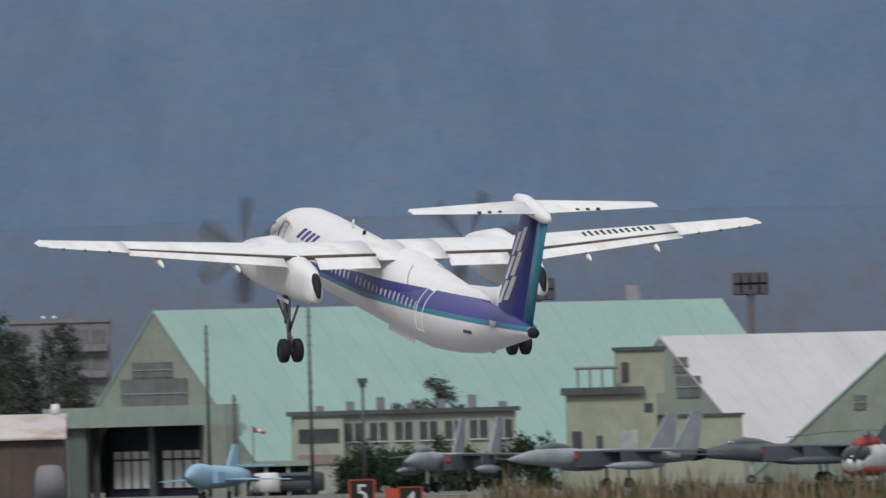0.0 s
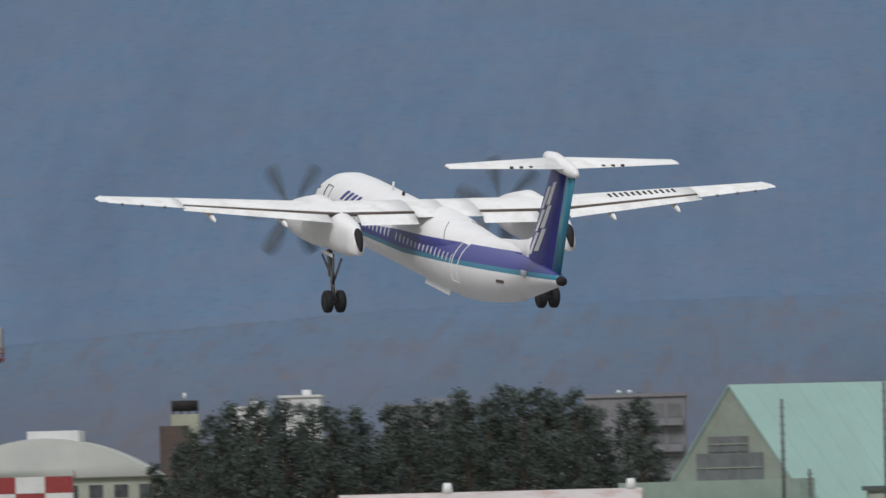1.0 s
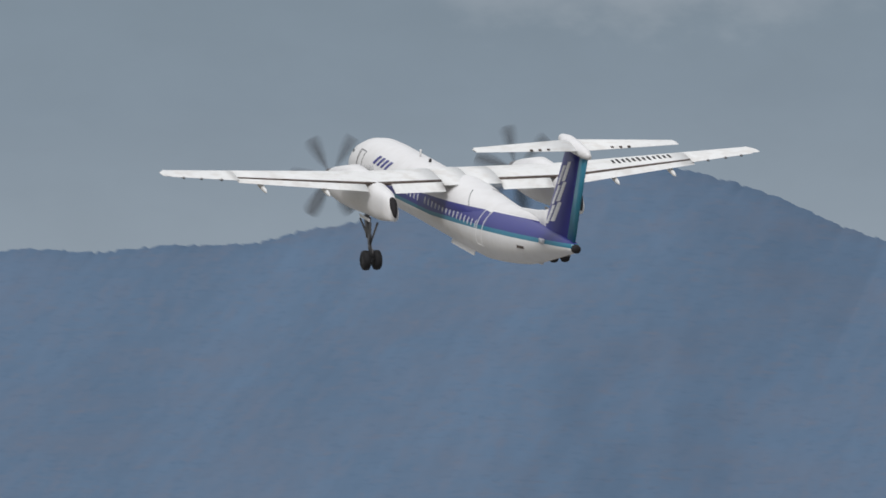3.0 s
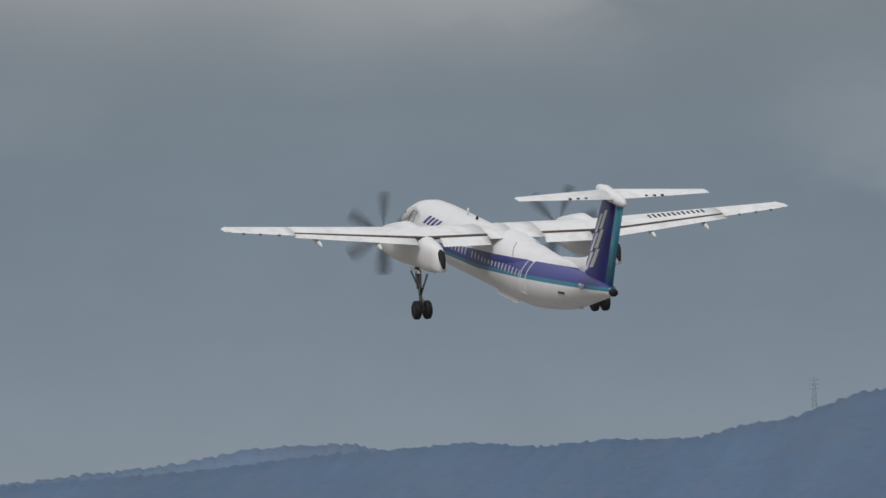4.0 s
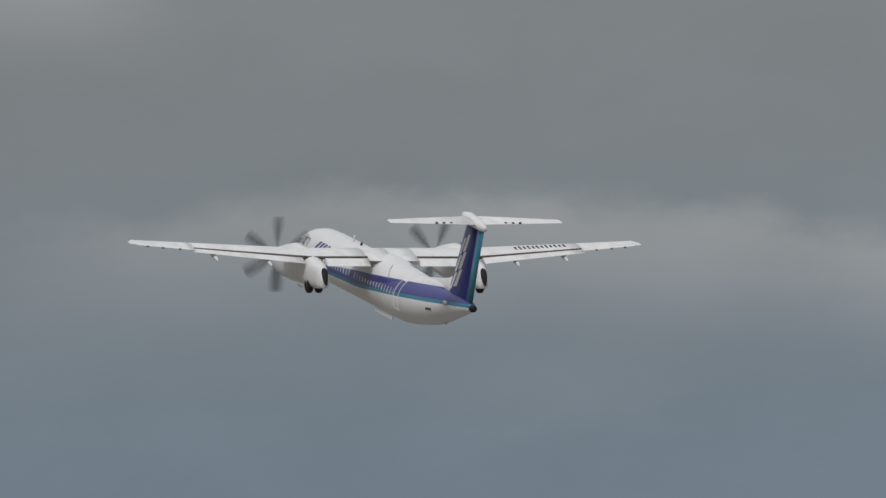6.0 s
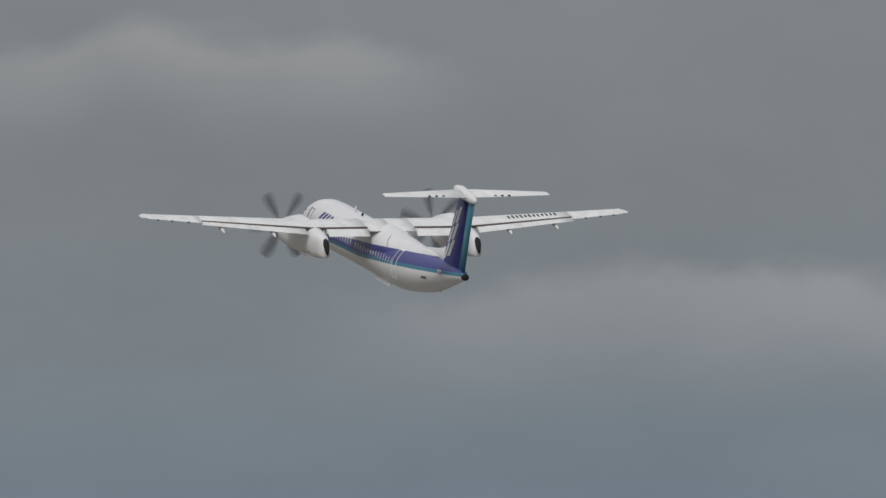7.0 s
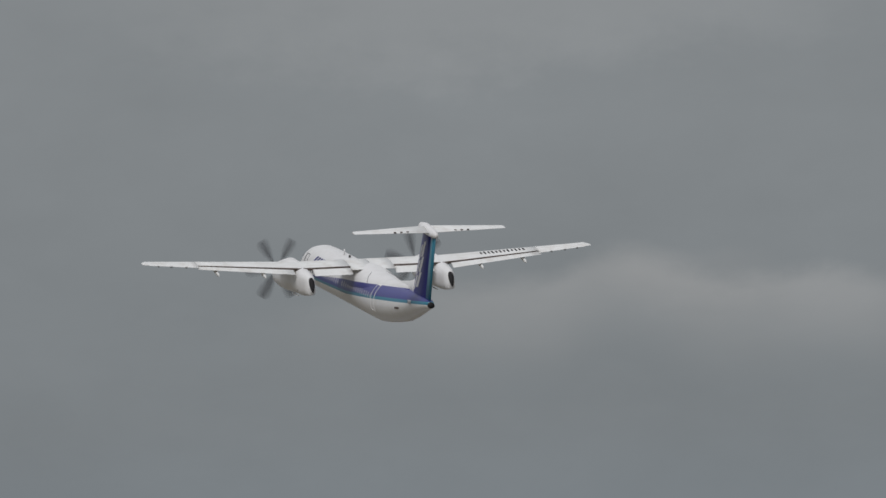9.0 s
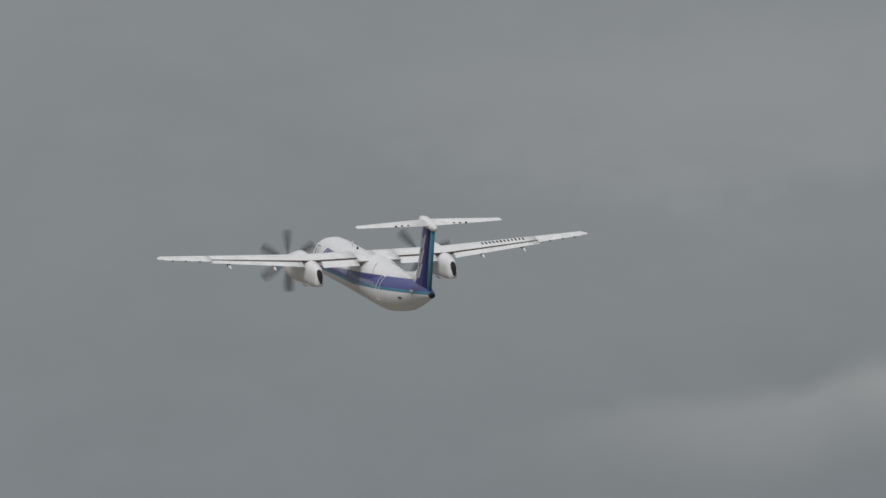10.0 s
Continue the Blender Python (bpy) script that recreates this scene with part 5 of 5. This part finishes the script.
    # plain marks in place of the name on the forward fuselage and the small mark aft
    for s in (-1, 1):
        for i in range(4):
            bm = bmesh.new()
            y = 8.7 - i * 0.54
            rings = []
            for k in range(7):
                zz, ya = 0.36 + 0.38 * k / 6, y - 0.36 * k / 6
                rings.append([(s * (math.sqrt(1.348 ** 2 - (zz + 0.166) ** 2) + o), yy, zz) for yy, o in ((ya, -0.02), (ya - 0.24, -0.02), (ya - 0.24, 0.015), (ya, 0.015))])
            loft(bm, rings)
            part("fuselage_mark", bm, navy_paint, root, "slanted navy bar of the fuselage lettering", False)
        bm = bmesh.new()
        q = [(-11.4, 0.10), (-12.1, 0.16), (-12.1, 0.28), (-11.4, 0.22)]
        loft(bm, [[(s * (1.015 + o - (-11.4 - yy) * 0.12), yy, zz) for yy, zz in q] for o in (-0.05, 0.012)])
        part("registration_bar", bm, slot_dark, root, "small dark bar on the rear fuselage", False)

    # wings
    for s in (-1, 1):
        bm = bmesh.new()
        spans = ((0.0, 1.38, 1.0), (1.38, 10.8, 0.84), (10.8, 14.21, 1.0))
        for a, b, cut in spans:
            steps = 2 if b < 2 else 9
            rings = []
            for k in range(steps + 1):
                x = a + (b - a) * k / steps
                z, le, te, th = wing_line(x)
                rings.append(wing_section(s * x, z, le, te, th, cut))
            if b > 14:
                z, le, te, th = wing_line(14.21)
                rings[-1] = wing_section(s * 13.9, z, le, te, th, 1.0)
                rings.append(wing_section(s * 14.18, z + 0.01, le - 0.45, te + 0.01, th * 0.6, 1.0))
                rings.append(wing_section(s * 14.24, z + 0.02, le - 0.80, te + 0.04, th * 0.3, 1.0))
            vs = loft(bm, rings)
        wing = part("wing", bm, wing_paint, root, "white high-mounted wing")
        # brown-dark strip behind the rear spar, painted as shade in the flap gap
        bm = bmesh.new()
        rings = []
        for k in range(7):
            x = 1.38 + (10.8 - 1.38) * k / 6
            z, le, te, th = wing_line(x)
            c = le - te
            y = le - 0.83 * c
            rings.append([(s * x, y, z + 0.040 * c), (s * x, y - 0.035 * c, z + 0.034 * c), (s * x, y - 0.035 * c, z - 0.005 * c), (s * x, y, z - 0.01 * c)])
        loft(bm, rings)
        part("flap_gap_shade", bm, slot_dark, wing, "dark strip as shade in the slot ahead of the flaps")
        # flaps, a little lowered
        for a, b, lift, droop in ((1.38, 3.78, 0.012, 26), (5.02, 10.88, 0.012, 19)):
            bm = bmesh.new()
            rings = []
            for k in range(6):
                x = a + (b - a) * k / 5
                z, le, te, th = wing_line(x)
                c = le - te
                y0 = le - 0.865 * c
                fc = 0.20 * c
                up, lo = [], []
                for i in range(7):
                    f = i / 6
                    t = 0.14 * fc * 5 * (0.2969 * math.sqrt(f) - 0.126 * f - 0.3516 * f * f + 0.2843 * f ** 3 - 0.1036 * f ** 4)
                    dz = -math.tan(radians(droop)) * f * fc
                    up.append((s * x, y0 - f * fc, z + lift * c + t + dz))
                    lo.append((s * x, y0 - f * fc, z + lift * c - t * 0.7 + dz))
                rings.append(up + lo[::-1])
            loft(bm, rings)
            part("flap", bm, wing_paint, wing, "white wing flap slightly lowered")
        # flap track fairings under the trailing edge
        for x in (6.9, 9.75):
            z, le, te, th = wing_line(x)
            bm = bmesh.new()
            loft(bm, [ellipse(y, zc, r, r * 1.25, 12, s * x) for y, zc, r in (
                (te + 1.2, z - 0.12, 0.02), (te + 0.8, z - 0.20, 0.08), (te + 0.1, z - 0.29, 0.105), (te - 0.35, z - 0.37, 0.08), (te - 0.58, z - 0.42, 0.02))])
            part("flap_fairing", bm, wing_paint, wing)
        for x in (11.6, 12.5, 13.3):
            z, le, te, th = wing_line(x)
            bm = bmesh.new()
            box(bm, s * x - 0.04, s * x + 0.04, te - 0.05, te + 0.3, z - 0.08, z - 0.0)
            part("static_wick", bm, steel, wing)
        if s > 0:
            # plain bars in place of the letters on the upper surface
            for i in range(12):
                x = 7.2 + i * 0.25
                z, le, te, th = wing_line(x)
                c = le - te
                bm = bmesh.new()
                f0, f1 = (0.40, 0.62) if i % 2 else (0.44, 0.60)
                y0, y1 = le - f0 * c, le - f1 * c
                loft(bm, [[(x, y0, z + 0.094 * c + o), (x + 0.10, y0, z + 0.094 * c + o), (x + 0.10, y1, z + 0.068 * c + o), (x, y1, z + 0.068 * c + o)] for o in (-0.02, 0.012)])
                part("wing_letter_bar", bm, soot, wing, "dark bar of the wing lettering", False)

    # nacelles, propellers, gear
    for s in (-1, 1):
        xc = s * 4.42
        bm = bmesh.new()
        rings = [ellipse(y, zc, rx, rz, 28, xc, p) for y, zc, rx, rz, p in (
            (4.72, 0.55, 0.34, 0.36, 1), (4.45, 0.50, 0.48, 0.56, 1), (3.9, 0.45, 0.58, 0.75, 0.92), (2.8, 0.55, 0.64, 0.90, 0.9), (1.6, 0.68, 0.66, 1.02, 0.88),
            (0.3, 0.70, 0.65, 0.96, 0.88), (-1.0, 0.68, 0.60, 0.86, 0.88), (-2.2, 0.61, 0.55, 0.76, 0.82), (-2.75, 0.60, 0.50, 0.71, 0.78), (-3.3, 0.60, 0.35, 0.63, 0.76), (-3.70, 0.62, 0.23, 0.52, 0.72))]
        # the tail of the nacelle is cut at a slant, its lower lip farthest aft
        rings[-1] = [(x, y - 0.38 + 0.25 * (z - 0.45), z) if z < 0.45 else (x, y - 0.38 + 0.62 * (z - 0.45), z) for x, y, z in rings[-1]]
        loft(bm, rings)
        nac = part("nacelle", bm, white_paint, root, "white engine nacelle with a black exhaust")
        bm = bmesh.new()
        drop = []
        for i in range(24):
            a = 2 * math.pi * i / 24
            zz = math.sin(a)
            drop.append((0.33 * math.cos(a) * (0.72 + 0.28 * zz), 0.52 * zz))
        loft(bm, [[(xc + 0.03 + x * 0.68, y + 0.55 * (z + 0.1), 0.70 + z * 0.84) for x, z in drop] for y in (-3.5, -4.05)])
        part("exhaust", bm, soot, nac, "black exhaust opening")
        bm = bmesh.new()
        loft(bm, [ellipse(4.80, 0.05, 0.24, 0.14, 16, xc), ellipse(4.50, 0.05, 0.26, 0.16, 16, xc)])
        part("intake", bm, soot, nac)
        bm = bmesh.new()
        box(bm, xc - 0.05, xc + 0.05, -3.70, -3.46, 0.06, 0.16)
        part("drain_mast", bm, soot, nac)
        # propeller, turning about the engine's axis
        bm = bmesh.new()
        loft(bm, [ellipse(y, 0, r, r, 20) for y, r in ((-0.30, 0.34), (0, 0.36), (0.25, 0.30), (0.5, 0.18), (0.62, 0.04))])
        prop = part("propeller", bm, steel, root, "grey six-bladed propeller, spinning")
        prop.location = (xc, 5.05, 0.55)
        for k in range(6):
            bm = bmesh.new()
            rings = []
            for r, ch, tw in ((0.30, 0.18, 70), (0.6, 0.40, 58), (1.0, 0.58, 46), (1.5, 0.62, 36), (1.85, 0.54, 30), (2.03, 0.30, 28), (2.055, 0.10, 27)):
                a = radians(tw)
                ring = []
                for u, v in ((-0.5, 0), (-0.2, 0.06), (0.25, 0.05), (0.5, 0), (0.25, -0.03), (-0.2, -0.04)):
                    px, py = u * ch * math.cos(a), u * ch * math.sin(a)
                    ring.append((px - v * ch * math.sin(a), py + v * ch * math.cos(a), r))
                rings.append(ring)
            loft(bm, rings)
            bmesh.ops.rotate(bm, verts=bm.verts, cent=(0, 0, 0), matrix=Matrix.Rotation(radians(60 * k), 3, "Y"))
            part("blade", bm, blade_grey, prop)
        PROPS.append(prop)
        # main gear: leg with braces, two wheels; the pivot is at the object's origin
        bm = bmesh.new()
        rod(bm, (0, -0.75, -0.35), (0, -1.38, -2.12), 0.085, 10)
        rod(bm, (0, -0.60, -0.15), (0, -0.98, -1.15), 0.13, 10)
        rod(bm, (-0.17, -1.7, -0.35), (0, -1.18, -1.45), 0.05, 8)
        rod(bm, (0.17, -1.7, -0.35), (0, -1.18, -1.45), 0.05, 8)
        rod(bm, (-0.24, -0.4, -0.35), (0, -1.0, -1.2), 0.045, 8)
        rod(bm, (0.24, -0.4, -0.35), (0, -1.0, -1.2), 0.045, 8)
        rod(bm, (-0.36, -1.38, -2.12), (0.36, -1.38, -2.12), 0.07, 10)
        rod(bm, (0, -1.6, -1.55), (0, -1.52, -2.0), 0.035, 6)
        gear = part("main_gear", bm, steel, root, "grey landing gear leg with braces")
        gear.location = (xc + s * 0.07, 0.24, -0.1)
        for o in (-1, 1):
            bm = bmesh.new()
            wheel_mesh(bm, o * 0.265, 0.455, 0.32)
            w = part("wheel", bm, [rubber, hub_dark], gear, "black rubber tyre on a dark hub")
            w.location = (0, -1.38, -2.12)
        GEARS.append(gear)
        for o in (-1, 1):
            bm = bmesh.new()
            box(bm, -0.015, 0.015, -1.5, -0.1, -0.13, 0.0)
            door = part("gear_door", bm, white_paint, root, "white gear bay door", False)
            door.location = (xc + o * 0.40, -0.3, -0.20)
            DOORS.append((door, o))

    # fin, rudder, tailplane
    def fin_ring(z, le, te, th):
        pts = []
        for f, w in ((0, 0), (0.08, 0.55), (0.3, 1.0), (0.6, 0.85), (1.0, 0.4)):
            pts.append((w * th, le + (te - le) * f, z))
        return pts + [(-x, y, zz) for x, y, zz in pts[::-1][:-1]]
    bm = bmesh.new()
    loft(bm, [fin_ring(z, le, te, th) for z, le, te, th in ((0.8, -11.6, -15.65, 0.24), (1.3, -12.3, -15.8, 0.23), (3.2, -13.65, -16.45, 0.19), (5.42, -15.10, -17.25, 0.15))])
    fin = part("fin", bm, navy_paint, root, "navy tail fin with white slanted marks")
    bm = bmesh.new()
    loft(bm, [[(w, le, z), (w * 0.4, te, z), (-w * 0.4, te, z), (-w, le, z)] for z, le, te, w in ((1.16, -15.68, -16.42, 0.11), (3.2, -16.40, -17.15, 0.09), (5.40, -17.20, -18.02, 0.07))])
    part("rudder", bm, teal_paint, root, "light blue rudder")
    bm = bmesh.new()
    loft(bm, [[(w, y, z0), (w * 0.5, y, z1), (0, y, z1 + 0.03), (-w * 0.5, y, z1), (-w, y, z0)] for y, z0, z1, w in ((-7.6, 1.15, 1.22, 0.05), (-9.5, 1.1, 1.5, 0.16), (-11.2, 1.0, 1.72, 0.2), (-12.5, 0.9, 1.95, 0.2), (-12.9, 0.9, 2.1, 0.2))])
    part("dorsal_fairing", bm, white_paint, root, "white fairing ahead of the fin")
    for s in (-1, 1):
        def on_fin(z, f, o):
            le = interp(z, [(1.3, -12.3), (3.2, -13.65), (5.42, -15.10)])
            te = interp(z, [(1.3, -15.8), (3.2, -16.45), (5.42, -17.25)])
            th = interp(z, [(1.3, 0.23), (3.2, 0.19), (5.42, 0.15)])
            wf = interp(f, [(0, 0), (0.08, 0.55), (0.3, 1.0), (0.6, 0.85), (1, 0.4)])
            return (s * (th * wf + o), le + (te - le) * f, z)

        for i in range(3):
            for f0, f1, za, zb in ((0.13, 0.26, 1.45, 2.45), (0.33, 0.47, 1.70, 2.72)):
                bm = bmesh.new()
                steps = 6
                rings = []
                for k in range(steps + 1):
                    q = k / steps
                    z = za + 1.02 * i + (zb - za) * q
                    fa, fb = f0 + 0.10 * q + 0.02 * i, f1 + 0.10 * q + 0.02 * i
                    mid = (fa + fb) / 2
                    rings.append([on_fin(z, fa, -0.02), on_fin(z, fa, 0.015), on_fin(z + 0.04, mid, 0.015), on_fin(z + 0.08, fb, 0.015), on_fin(z + 0.08, fb, -0.02), on_fin(z + 0.04, mid, -0.02)])
                loft(bm, rings)
                part("fin_mark", bm, white_paint, fin, "white slanted stroke of the tail emblem", False)
    bm = bmesh.new()
    loft(bm, [ellipse(y, z, rx, rz, 20) for y, z, rx, rz in ((-14.1, 5.62, 0.03, 0.03), (-14.5, 5.62, 0.22, 0.20), (-15.3, 5.58, 0.33, 0.32), (-16.6, 5.52, 0.32, 0.30), (-17.7, 5.45, 0.24, 0.24), (-18.25, 5.42, 0.10, 0.12))])
    part("tail_bullet", bm, white_paint, root, "white fairing on top of the fin")
    for s in (-1, 1):
        bm = bmesh.new()
        loft(bm, [wing_section(s * x, z, le, te, 0.11) for x, z, le, te in ((0.1, 5.56, -15.05, -17.35), (2.4, 5.55, -15.40, -17.0), (4.65, 5.54, -15.75, -16.68), (4.77, 5.53, -16.0, -16.64))])
        tp = part("tailplane", bm, wing_paint, root, "white tailplane")
        for x in (1.5, 1.9, 2.3):
            bm = bmesh.new()
            box(bm, s * x - 0.06, s * x + 0.06, -17.02, -16.90, 5.54, 5.62)
            part("elevator_mark", bm, slot_dark, tp)
    # hinged panel under the belly, open until the gear is up
    bm = bmesh.new()
    box(bm, -0.02, 0.02, -3.2, 0.0, -0.46, 0.0)
    flap = part("belly_panel", bm, white_paint, root, "white hinged panel open under the belly", False)
    flap.location = (-0.75, -1.75, -1.0)
    BELLY.append(flap)
    return root


PROPS, GEARS, BELLY, DOORS = [], [], [], []
airliner = build_airliner()


# ---- motion ----
def motions():
    walk(airliner, [(t, pose(x, y, z, rx, ry, rz)) for t, x, y, z, rx, ry, rz in PLANE_ROWS])
    for k, prop in enumerate(PROPS):
        c = prop.location.copy()
        walk(prop, [(f / FPS, pose(c.x, c.y, c.z, 0, 83.0 * f + 17 * k, 0)) for f in range(0, 301)])
    for gear in GEARS:
        c = gear.location.copy()
        walk(gear, [(t, pose(c.x, c.y, c.z, -a, 0, 0)) for t, a in ((0, 0), (3.6, 0), (4.0, 1.5), (4.3, 6), (4.5, 14), (5.0, 33), (5.5, 49), (5.7, 53), (6.2, 65), (6.6, 72), (10, 72))])
    for flap in BELLY:
        c = flap.location.copy()
        walk(flap, [(t, pose(c.x, c.y, c.z, 0, a, 0)) for t, a in ((0, 14), (7.3, 14), (7.9, -20), (8.5, -64), (10, -64))])
    for door, s in DOORS:
        c = door.location.copy()
        walk(door, [(t, pose(c.x, c.y, c.z, 0, s * a, 0)) for t, a in ((0, 0), (5.9, 0), (6.5, 35), (7.2, 80), (10, 80))])


motions()
